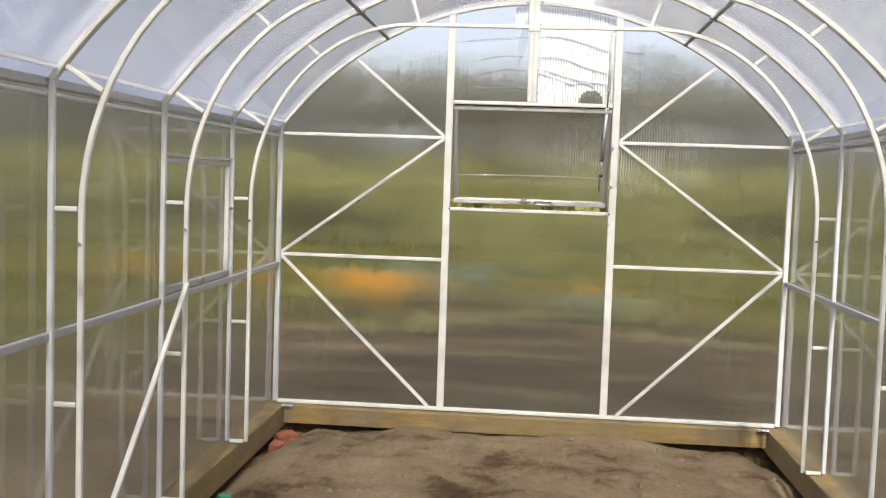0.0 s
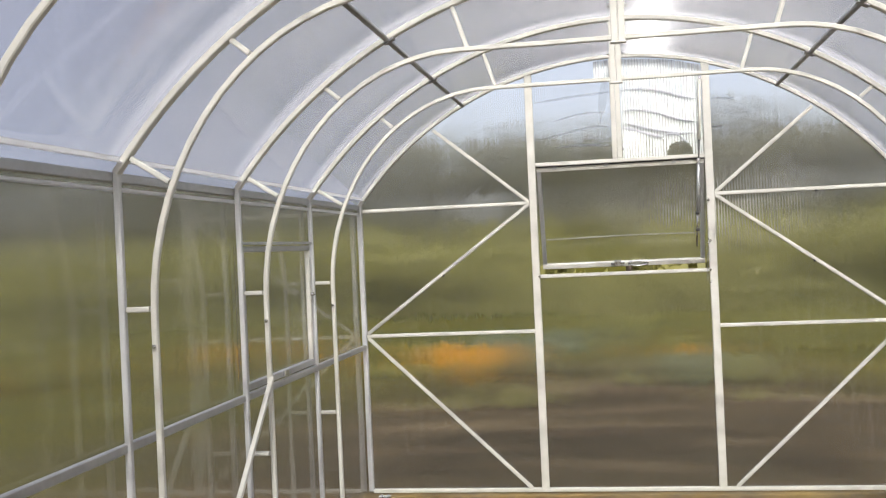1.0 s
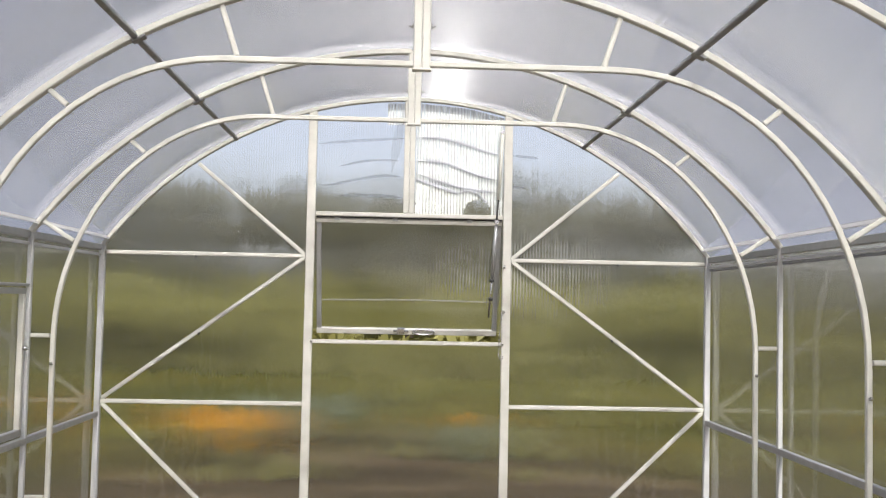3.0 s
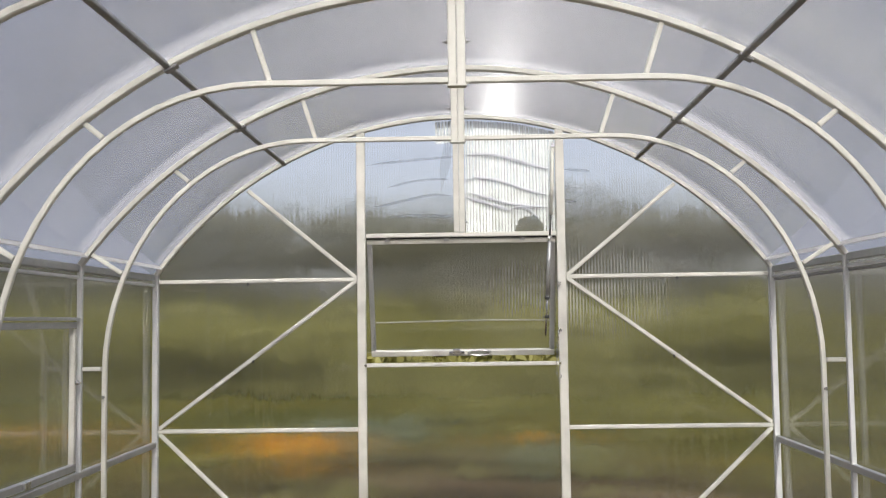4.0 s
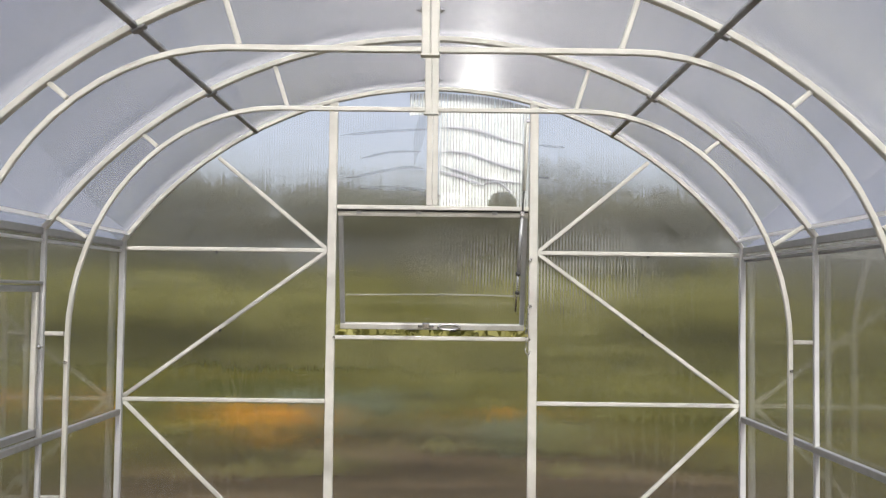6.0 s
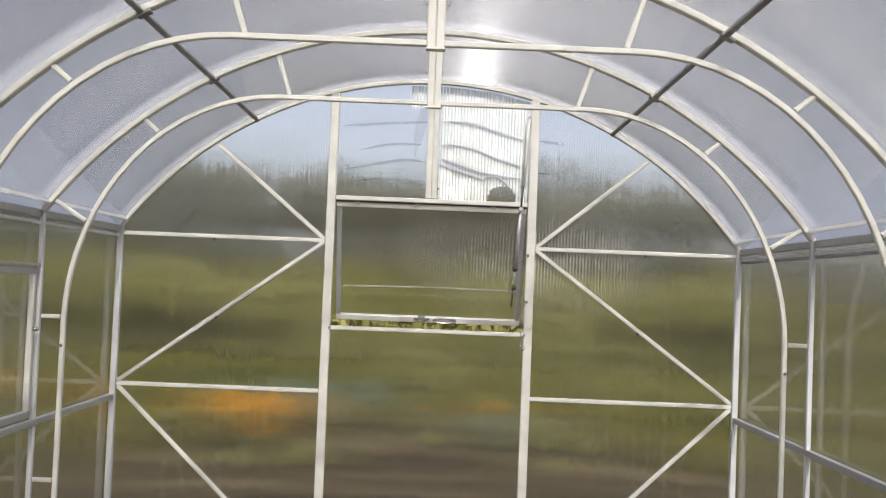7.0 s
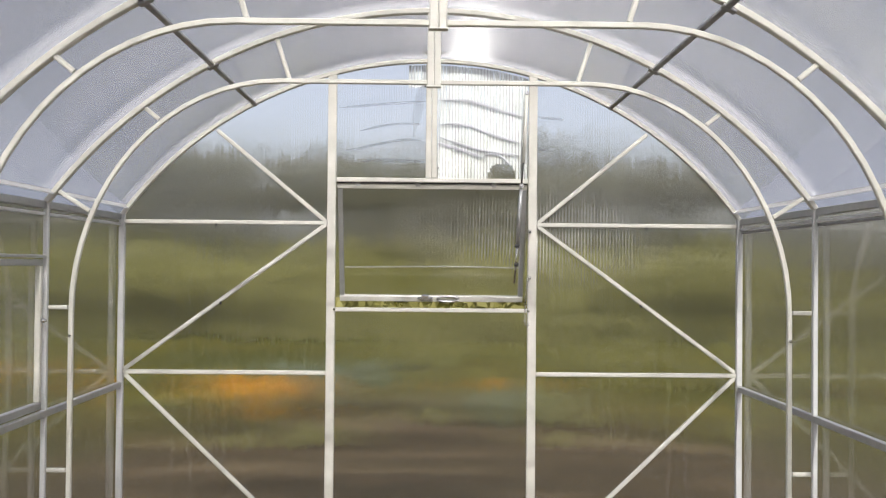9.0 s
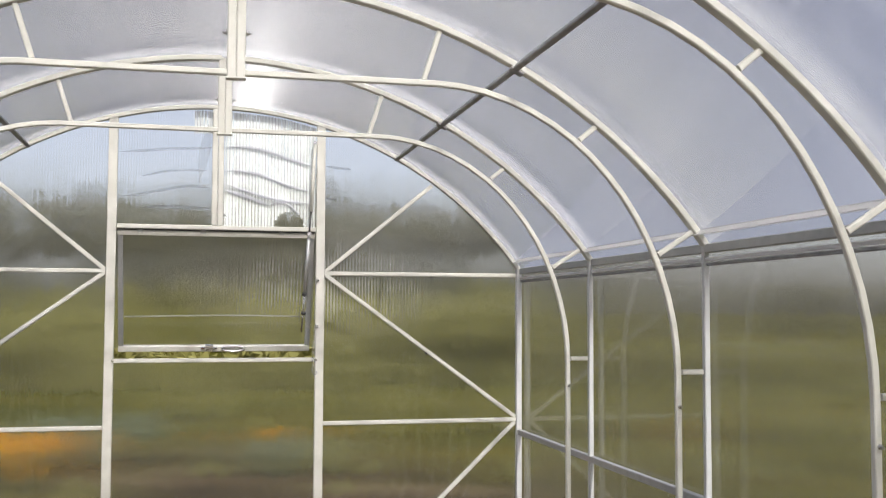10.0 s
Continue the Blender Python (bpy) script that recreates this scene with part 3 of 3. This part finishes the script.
def make_roof():
    bm = bmesh.new()
    steps = 150
    arcs = [outer_arc(-HALF * 1.012, HALF * 1.012, steps, off) for off in (0.0165, 0.0245)]
    ends = [[[bm.verts.new((p[0], y, p[2])) for p in arc] for arc in arcs] for y in (0.06, Y_NEAR - 0.05)]
    for i in range(steps):
        bm.faces.new((ends[0][0][i], ends[0][0][i + 1], ends[1][0][i + 1], ends[1][0][i])).smooth = True
        for e in (0, 1):
            bm.faces.new((ends[e][0][i], ends[e][0][i + 1], ends[e][1][i + 1], ends[e][1][i]))
    for i in (0, steps):
        bm.faces.new((ends[0][0][i], ends[0][1][i], ends[1][1][i], ends[1][0][i]))
    bmesh.ops.recalc_face_normals(bm, faces=bm.faces[:])
    skin = [f for f in bm.faces if all(v in set(ends[0][0] + ends[1][0]) for v in f.verts)]
    bmesh.ops.reverse_faces(bm, faces=[f for f in skin if f.normal.dot(Vector((f.calc_center_median().x, 0, f.calc_center_median().z - CZ))) > 0])
    steps = 80
    lo, hi = (outer_arc(-HALF * 1.01, HALF * 1.01, steps, off) for off in (0.0172, 0.0238))
    pitch = 0.0075
    for k in range(int((0.05 - Y_NEAR) / pitch)):
        y = 0.055 - k * pitch
        a, b = ([bm.verts.new((q[0], y, q[2])) for q in arc] for arc in (lo, hi))
        for i in range(steps):
            bm.faces.new((a[i], a[i + 1], b[i + 1], b[i])).material_index = 1
    ob = part("ceiling", bm, [SHEET_ROOF[0], WEB])
    ob.visible_shadow = False
    bm = bmesh.new()      # the weathered outer skin, which takes part of the sun away
    arc = outer_arc(-HALF * 1.012, HALF * 1.012, steps, 0.0252)
    a, b = ([bm.verts.new((p[0], y, p[2])) for p in arc] for y in (0.06, Y_NEAR - 0.05))
    for i in range(steps):
        bm.faces.new((a[i], b[i], b[i + 1], a[i + 1])).smooth = True
    part("outer_skin", bm, SHEET_ROOF[1], ob)
    tagged(ob, "arched roof of milky ribbed polycarbonate sheet", "roof", kind="structure")


make_roof()
sheet_panel("wall_south", -1.514, 1.514, -0.02, None, Y_NEAR + 0.0, "plain polycarbonate sheet closing the near end", SHEET_END)


def make_side_vent():
    v = tagged(empty("side_vent_window", (-1.508, -1.5, 0.86)), "closed polycarbonate vent window in a grey steel frame", "window")
    L, h = 0.462, 0.575
    X = (1, 0, 0)
    part("bottom_rail", bar((0, -L, 0.014), (0, L, 0.014), 0.028, 0.022, X), ZINC, v)
    part("top_rail", bar((0, -L, h - 0.012), (0, L, h - 0.012), 0.024, 0.022, X), ZINC, v)
    part("lintel", bar((0.008, -0.486, h + 0.012), (0.008, 0.486, h + 0.012), 0.012, 0.016, X), ZINC, v, "grey hinge strip")
    for s in (-1, 1):
        part("stile", bar((0, s * (L - 0.012), 0.029), (0, s * (L - 0.012), h - 0.025), 0.024, 0.022, X), PAINT if s > 0 else ZINC, v)
    bm = box(bmesh.new(), (-0.016, -0.489, -0.0095), (-0.0125, 0.509, h + 0.0045))
    for f in bm.faces:
        f.normal_update()
        f.material_index = 0 if f.normal.x > 0.5 else 1
    p_ = part("pane", bm, SHEET_SIDE, v, "ribbed clear polycarbonate pane")
    p_.visible_shadow = False
    part("latch", box(bmesh.new(), (0.011, -0.03, 0.004), (0.026, 0.02, 0.03), 0.003), CHROME, v, "bright steel latch")
    part("bolt", bolt((0.012, L - 0.012, 0.34), (1, 0, 0), 0.009, 0.02), CHROME, v, "bright steel bolt head")
    return v


make_side_vent()

tagged(part("diagonal_brace", bar((-1.384, -2.0, 0.915), (-1.384, -2.985, 0.005), 0.0185, 0.0185, (1, 0, 0)), PAINT), "white-painted steel brace slanting from an arch to the base beam", "brace")


# ---------------------------------------------------------------- garden outside
def leaves(count, size, blobs, seed, flat=0.0):
    """Many small bent leaves scattered over several uneven lumps."""
    rng = np.random.default_rng(seed)
    b = np.array(blobs)
    pick = rng.integers(0, len(b), count)
    d = rng.normal(size=(count, 3))
    d /= np.linalg.norm(d, axis=1)[:, None]
    c = b[pick, :3] + d * b[pick, 3:4] * rng.uniform(0.55, 1.08, (count, 1)) * np.array([1, 1, 0.8])
    u = rng.normal(size=(count, 3))
    u /= np.linalg.norm(u, axis=1)[:, None]
    v = np.cross(u, d + 0.4 * rng.normal(size=(count, 3)))
    v /= np.linalg.norm(v, axis=1)[:, None]
    s = size * rng.uniform(0.6, 1.3, (count, 1))
    verts = np.stack([c - u * s, c + v * s * 0.45, c + u * s, c - v * s * 0.45], 1).reshape(-1, 3)
    faces = np.arange(count * 4).reshape(-1, 4)
    return verts.tolist(), faces.tolist()


def leaf_part(name, data, mat, parent):
    me = bpy.data.meshes.new(name)
    me.from_pydata(data[0], [], data[1])
    me.materials.append(mat)
    ob = new(name, me)
    ob.parent = parent
    return ob


def make_tree(seed, height):
    rng = random.Random(seed)
    t = tagged(empty("tree"), "broadleaf tree with dull green crown beyond the garden", "tree", "trees beyond the garden")
    bm = bmesh.new()
    rod(bm, [(0, 0, -0.3), (0.05, 0, height * 0.3), (0, 0.1, height * 0.62)], 0.14)
    for v in bm.verts:
        k = 1.25 - 0.9 * max(0, v.co.z) / (height * 0.62)
        v.co.x *= k
        v.co.y *= k
    blobs = []
    for i in range(11):
        a, r = rng.uniform(0, 6.28), rng.uniform(0.1, 0.30) * height
        z = height * rng.uniform(0.32, 0.88)
        r *= 1.1 - abs(z / height - 0.5)
        blobs.append((r * math.cos(a), r * math.sin(a), z, height * rng.uniform(0.10, 0.2)))
        rod(bm, [(0, 0, z * 0.55), (r * 0.5 * math.cos(a), r * 0.5 * math.sin(a), z * 0.8), (r * math.cos(a), r * math.sin(a), z)], 0.035, 5)
    part("trunk", bm, BARK, t)
    leaf_part("crown", leaves(5200, height * 0.030, blobs, seed), LEAF, t)
    return t


trees = [make_tree(11, 6.0), make_tree(12, 7.0), make_tree(13, 5.4)]
trees[0].location, trees[1].location, trees[2].location = (-9, 34, -0.2), (-3, 38, -0.2), (3, 40, -0.2)
rng = random.Random(5)
for i in range(76):
    ang = radians(-180 + 360 * i / 76 + rng.uniform(-1.5, 1.5))
    r = rng.uniform(31, 40)
    x, y = r * math.sin(ang), r * math.cos(ang)
    low = 0.50 if 27 < math.degrees(ang) % 360 < 105 else 1.12
    copy_thing(trees[i % 3], pose(x, y, -0.2, 0, 0, rng.uniform(0, 360)) @ Matrix.Scale(low, 4))


def make_bush(name, seed, r, n, label, flowers, leaf=0.06, low=0.35, mat=LEAF2):
    b = tagged(empty(name), label, "bush" if not flowers else "flowers", name + "es")
    rg = random.Random(seed)
    blobs = [(rg.uniform(-r, r), rg.uniform(-r, r) * 0.6, r * rg.uniform(low, 0.8), r * rg.uniform(0.3, 0.5)) for _ in range(7 if low > 0.3 else 10)]
    bm = bmesh.new()
    for p in blobs:
        rod(bm, [(p[0] * 0.3, p[1] * 0.3, -0.1), (p[0], p[1], p[2])], 0.012, 5)
    part("stems", bm, BARK, b)
    leaf_part("foliage", leaves(n, leaf, blobs, seed), mat, b)
    if flowers:
        leaf_part("blossoms", leaves(n * 2, 0.065, [(x, y, z + 0.12, q) for x, y, z, q in blobs], seed + 1), PETAL, b)
    return b


fb = make_bush("flower_bush", 3, 0.55, 900, "bush thick with orange flowers outside the greenhouse", True)
fb.matrix_world = pose(-1.60, 4.65, -0.08) @ Matrix.Scale(0.70, 4)
for x, y in ((-5.2, 7.0), (-8.0, 3.0), (-8.4, 0.5), (-7.6, -2.4), (-8.2, -4.4)):
    copy_thing(fb, pose(x, y, -0.20, 0, 0, x * 57))
gb = make_bush("garden_bush", 8, 0.7, 1100, "low green garden bush outside the greenhouse", False)
gb.location = (2.6, 9.2, -0.16)
SAGE = leaf_material("grey_green_leaves", (0.16, 0.195, 0.125), (0.28, 0.33, 0.23))
sg = make_bush("sage_bush", 14, 0.42, 800, "grey-green bush behind the orange flowers", False, 0.06, 0.2, SAGE)
sg.location = (-1.15, 6.4, -0.18)
sg.scale = (1.3, 1.3, 1.3)
copy_thing(sg, pose(0.75, 5.4, -0.18, 0, 0, 70) @ Matrix.Scale(0.7, 4))
copy_thing(fb, pose(0.75, 7.4, -0.16, 0, 0, 40) @ Matrix.Scale(0.48, 4))
rng = random.Random(31)
for i in range(44):      # low plants in the dug beds
    x, y = rng.uniform(-5.5, 5.5), rng.choice((4.0, 5.2, 6.4, 8.4)) + rng.uniform(-0.3, 0.3)
    copy_thing(gb, pose(x, y, -0.16, 0, 0, rng.uniform(0, 360)) @ Matrix.Scale(rng.uniform(0.16, 0.36), 4))
sb = make_bush("shrub", 21, 1.6, 3600, "tall olive-green shrub at the edge of the garden", False, 0.15, 0.12)
sb.location = (-4.0, 17.5, -0.2)
rng = random.Random(15)
for i in range(44):
    ang, r = radians(-170 + 340 * i / 43 + rng.uniform(-2, 2)), rng.uniform(16, 23)
    low = 0.6 if 27 < math.degrees(ang) < 105 else 1.22
    copy_thing(sb, pose(r * math.sin(ang), r * math.cos(ang), -0.2, 0, 0, rng.uniform(0, 360)) @ Matrix.Scale(low, 4))
for x, y in ((4.6, 8.6), (-5.6, 9.6), (0.2, 10.8), (7.2, 3.2), (7.8, 0.0), (7.4, -2.8), (-7.6, 6.0), (6.6, 6.6), (-9.6, -1.2)):
    copy_thing(gb, pose(x, y, -0.16, 0, 0, x * 83))


# ---------------------------------------------------------------- small things
def film_material():
    """Thin white protective film, streaked where it clings to the ribs; sun glare painted in as white."""
    m, n, l, p, o = material("white_film_glare")
    p.inputs["Base Color"].default_value = (0.85, 0.86, 0.88, 1)
    p.inputs["Roughness"].default_value = 0.35
    tr, clear = n.new("ShaderNodeBsdfTranslucent"), n.new("ShaderNodeBsdfTransparent")
    tr.inputs[0].default_value = (0.85, 0.87, 0.9, 1)
    a, b = n.new("ShaderNodeMixShader"), n.new("ShaderNodeMixShader")
    a.inputs[0].default_value = 0.12
    l.new(p.outputs[0], a.inputs[1]), l.new(tr.outputs[0], a.inputs[2])
    streak = ramp(n, l, noise_tex(n, l, 1.0, 3, 0.6, stretch=(40, 1, 3)), [(0.46, (0.25, 0.25, 0.25)), (0.68, (0.97, 0.97, 0.97))])
    tc, sep = n.new("ShaderNodeTexCoord"), n.new("ShaderNodeSeparateXYZ")
    l.new(tc.outputs["Object"], sep.inputs[0])
    dv, fr, lt, mul = (n.new("ShaderNodeMath") for _ in range(4))
    dv.operation, fr.operation, lt.operation, mul.operation = "DIVIDE", "FRACT", "GREATER_THAN", "MAXIMUM"
    dv.inputs[1].default_value, lt.inputs[1].default_value = 0.0155, 0.35
    l.new(sep.outputs[0], dv.inputs[0]), l.new(dv.outputs[0], fr.inputs[0]), l.new(fr.outputs[0], lt.inputs[0])
    l.new(lt.outputs[0], mul.inputs[0]), l.new(streak, mul.inputs[1])
    streak = mul.outputs[0]
    l.new(streak, b.inputs[0]), l.new(clear.outputs[0], b.inputs[1]), l.new(a.outputs[0], b.inputs[2])
    l.new(b.outputs[0], o.inputs[0])
    return m


FILM = film_material()


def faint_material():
    """A thin double layer of film; the daylight it takes away is painted as dark blue-grey."""
    m, n, l, p, o = material("faint_fold_shade")
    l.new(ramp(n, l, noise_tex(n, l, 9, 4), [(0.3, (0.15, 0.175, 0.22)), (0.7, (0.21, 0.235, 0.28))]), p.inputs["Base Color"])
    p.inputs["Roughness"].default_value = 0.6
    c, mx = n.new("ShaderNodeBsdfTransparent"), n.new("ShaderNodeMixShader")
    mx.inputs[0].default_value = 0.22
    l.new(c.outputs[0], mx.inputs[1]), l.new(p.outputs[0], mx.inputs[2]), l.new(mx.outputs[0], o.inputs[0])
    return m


# folds of the film, with their shade put into the grey-blue colour
CREASE = surface("film_fold_shade", [(0.3, (0.46, 0.47, 0.52)), (0.7, (0.60, 0.61, 0.66))], 12, 0.5)
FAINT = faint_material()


def make_film():
    f = tagged(empty("protective_film", (0, 0.026, 1.85)), "wrinkled white protective film clinging to an end pane, with painted sun glare", "film")
    bm = bmesh.new()
    nx, nz = 60, 50
    grid = {}
    for i in range(nx + 1):
        for j in range(nz + 1):
            x = -0.12 + 0.585 * i / nx
            z = (outer_z(x) - 1.864) * j / nz
            wob = 0.012 * noise.noise((x * 5, z * 9, 2))
            grid[i, j] = (x, 0.006 * noise.noise((x * 9, z * 16, 4)) + 0.004, z + wob * 0.4, z + wob)
    verts = {}
    for i in range(nx):
        for j in range(nz):
            x, _, z, zw = grid[i, j]
            if x < 0.022 and zw < 0.44:
                continue
            if (x - 0.335) ** 2 / 0.07**2 + (z - 0.0) ** 2 / 0.075**2 < 1:
                continue
            q = []
            for k in ((i, j), (i + 1, j), (i + 1, j + 1), (i, j + 1)):
                if k not in verts:
                    verts[k] = bm.verts.new(grid[k][:3])
                q.append(verts[k])
            bm.faces.new(q).smooth = True
    part("sheet", bm, FILM, f)
    def fold(x0, z0, x1, z1, hump, w, mat, late=0.0):
        """A soft crease from one side to the other that sags in an S and bulges by hump."""
        pts = []
        for i in range(25):
            u = i / 24
            k = u + late * math.sin(2 * math.pi * u) / (2 * math.pi)
            pts.append((x0 + (x1 - x0) * u, -0.006, z0 + (z1 - z0) * k + hump * math.sin(math.pi * u) + 0.002 * noise.noise((x0 + u * 6, z0 * 40, 1))))
        bm = sweep(bmesh.new(), pts, Y, w, 0.006, 0.0025)
        for v in bm.verts:      # thin out towards both ends
            u = max(0.0, min(1.0, (v.co.x - x0) / (x1 - x0)))
            i = min(23, int(u * 24))
            mid = pts[i][2] + (pts[i + 1][2] - pts[i][2]) * (u * 24 - i)
            v.co.z = mid + (v.co.z - mid) * min(1.0, 0.15 + 4 * u, 0.3 + 6 * (1 - u))
        part("fold", bm, mat, f)

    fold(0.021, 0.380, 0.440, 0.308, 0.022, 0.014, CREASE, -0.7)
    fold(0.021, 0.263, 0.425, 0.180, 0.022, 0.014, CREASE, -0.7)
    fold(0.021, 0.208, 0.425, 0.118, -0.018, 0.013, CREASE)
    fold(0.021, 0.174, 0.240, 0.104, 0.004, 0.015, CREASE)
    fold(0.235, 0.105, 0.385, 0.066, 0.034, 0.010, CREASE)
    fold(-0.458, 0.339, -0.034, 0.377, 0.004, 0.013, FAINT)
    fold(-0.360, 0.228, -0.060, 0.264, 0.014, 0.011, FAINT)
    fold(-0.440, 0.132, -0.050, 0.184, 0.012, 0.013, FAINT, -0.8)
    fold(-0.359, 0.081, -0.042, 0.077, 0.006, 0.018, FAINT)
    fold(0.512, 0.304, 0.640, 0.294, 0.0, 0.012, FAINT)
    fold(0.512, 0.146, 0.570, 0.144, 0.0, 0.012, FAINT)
    # a loose tongue of film hanging beside the middle post
    bm = bmesh.new()
    rows = []
    for i in range(19):
        u = i / 18
        c, hw = -0.048 - 0.046 * u, 0.006 + 0.020 * math.sin(math.pi * min(1.0, u * 1.1)) + 0.004 * noise.noise((u * 5, 0, 3))
        rows.append([bm.verts.new((c + k * hw, -0.004 - 0.008 * (1 - k * k) * math.sin(u * 7), 0.490 - 0.285 * u)) for k in (-1, -0.4, 0.4, 1)])
    for a, b in zip(rows, rows[1:]):
        for i in range(3):
            bm.faces.new((a[i], a[i + 1], b[i + 1], b[i])).smooth = True
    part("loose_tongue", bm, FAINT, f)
    return f


make_film()


def make_stay():
    v = tagged(empty("window_stay", (0.452, -0.022, 1.835)), "slim gas strut hanging beside the vent window", "stay")
    part("cylinder", rod(bmesh.new(), [(-0.012, 0, 0.09), (0.004, 0, 0.425)], 0.0085), PAINT, v)
    part("piston_rod", rod(bmesh.new(), [(-0.020, 0, -0.02), (-0.012, 0, 0.09)], 0.0045), DARK, v, "dark piston rod")
    part("end_joint", rod(bmesh.new(), [(-0.020, 0.014, -0.02), (-0.020, -0.012, -0.02)], 0.011), CHROME, v)
    part("end_joint", rod(bmesh.new(), [(0.004, 0.022, 0.43), (0.004, -0.01, 0.43)], 0.009), CHROME, v)
    return v


make_stay()


def make_side_stay():
    v = tagged(empty("window_stay", (0.432, 0.02, 1.80)), "grey steel stay along the open vent window", "stay")
    part("tube", rod(bmesh.new(), [(0.0, -0.03, 0), (-0.012, 0.02, -0.27)], 0.009), ZINC, v)
    part("rod", rod(bmesh.new(), [(-0.012, 0.02, -0.27), (-0.020, 0.10, -0.46)], 0.005), CHROME, v)
    for z in (-0.268, -0.36):
        part("clip", rod(bmesh.new(), [(-0.013, 0.02 - (z + 0.27) * 0.45, z), (-0.014, 0.024 - (z + 0.27) * 0.45, z - 0.014)], 0.012), DARK, v, "black clip")
    return v


make_side_stay()


def make_chain():
    """Small steel chain with a hook, hanging from a bolt on the door post."""
    c = tagged(empty("latch_chain", (0.466, -0.03, 1.372)), "thin steel hook chain hanging from the door post", "chain")
    z, k = 0.0, 0
    while z > -0.19:
        a = 0.0 if k % 2 else math.pi / 2
        x = -0.012 * math.sin(-z * 9)
        ring = [(x + 0.004 * math.cos(t) * math.cos(a), 0.004 * math.cos(t) * math.sin(a), z - 0.009 * math.sin(t)) for t in (2 * math.pi * i / 10 for i in range(11))]
        part("link", rod(bmesh.new(), ring, 0.0013, 5), CHROME, c)
        z -= 0.0145
        k += 1
    hook = [(-0.014, 0, z), (-0.014, 0, z - 0.02), (-0.006, 0, z - 0.034), (0.006, 0, z - 0.03), (0.008, 0, z - 0.016)]
    part("hook", rod(bmesh.new(), hook, 0.0025, 6), CHROME, c)
    return c


make_chain()

for s in (-1, 1):
    b = tagged(empty("corner_bracket", (s * 1.405, -0.085, -0.014)), "shiny steel angle bracket screwed to the corner of the beams", "bracket", "corner brackets")
    part("plate", box(bmesh.new(), (-0.035, -0.018, 0.0), (0.035, 0.03, 0.003), 0.001), CHROME, b)
    for dx in (-0.02, 0.02):
        part("screw", bolt((dx, 0.012, 0.003), (0, 0, 1), 0.008, 0.007), CHROME, b)

RED = surface("red_brick", [(0.3, (0.16, 0.045, 0.020)), (0.7, (0.27, 0.085, 0.042))], 20, 0.85, bump_scale=60, bump_strength=0.6)
GREEN = surface("green_plastic", [(0.3, (0.01, 0.14, 0.06)), (0.7, (0.02, 0.22, 0.10))], 20, 0.4)


def rubble(name, at, size, seed, mat, label, category):
    bm = box(bmesh.new(), [-q / 2 for q in size], [q / 2 for q in size], min(size) * 0.18)
    bmesh.ops.subdivide_edges(bm, edges=bm.edges[:], cuts=2)
    for v in bm.verts:
        v.co += 0.16 * min(size) * noise.noise_vector(v.co * 22 + Vector((seed, 0, 0)))
    ob = part(name, bm, mat)
    ob.matrix_world = pose(*at, 8, -6, seed * 40)
    return tagged(ob, label, category)


rubble("brick_piece", (-1.36, -0.26, soil_z(-1.36, -0.26) + 0.022), (0.12, 0.09, 0.07), 1, RED, "broken red brick lying on the soil beside the beam", "brick")
rubble("brick_piece", (-1.37, -0.46, soil_z(-1.37, -0.46) + 0.012), (0.09, 0.07, 0.05), 2, RED, "small red brick fragment lying on the soil", "brick")
rubble("plastic_scrap", (-1.36, -1.50, soil_z(-1.36, -1.50) + 0.012), (0.035, 0.06, 0.03), 3, GREEN, "scrap of green plastic on the soil by the beam", "scrap")

# clods and crumbs on the soil
def make_clods():
    rg = random.Random(9)
    vs, fs = [], []
    for _ in range(900):
        x, y, r = rg.uniform(-1.35, 1.35), rg.uniform(-3.6, -0.12), rg.choice((0.005, 0.007, 0.009, 0.014, 0.022))
        z = soil_z(x, y)
        k = len(vs)
        vs += [(x + r * a * rg.uniform(0.7, 1.2), y + r * b * rg.uniform(0.7, 1.2), z + r * c * rg.uniform(0.5, 0.9)) for a, b, c in ((1, 0, 0.1), (0, 1, 0.1), (-1, 0, 0.1), (0, -1, 0.1), (0, 0, 1), (0.1, 0.1, -0.6))]
        fs += [(k + a, k + b, k + c) for a, b, c in ((0, 1, 4), (1, 2, 4), (2, 3, 4), (3, 0, 4), (1, 0, 5), (2, 1, 5), (3, 2, 5), (0, 3, 5))]
    me = bpy.data.meshes.new("soil_clods")
    me.from_pydata(vs, [], fs)
    me.materials.append(SOIL)
    tagged(new("soil_clods", me), "small dry clods scattered over the sandy soil", "soil", kind="stuff")


make_clods()
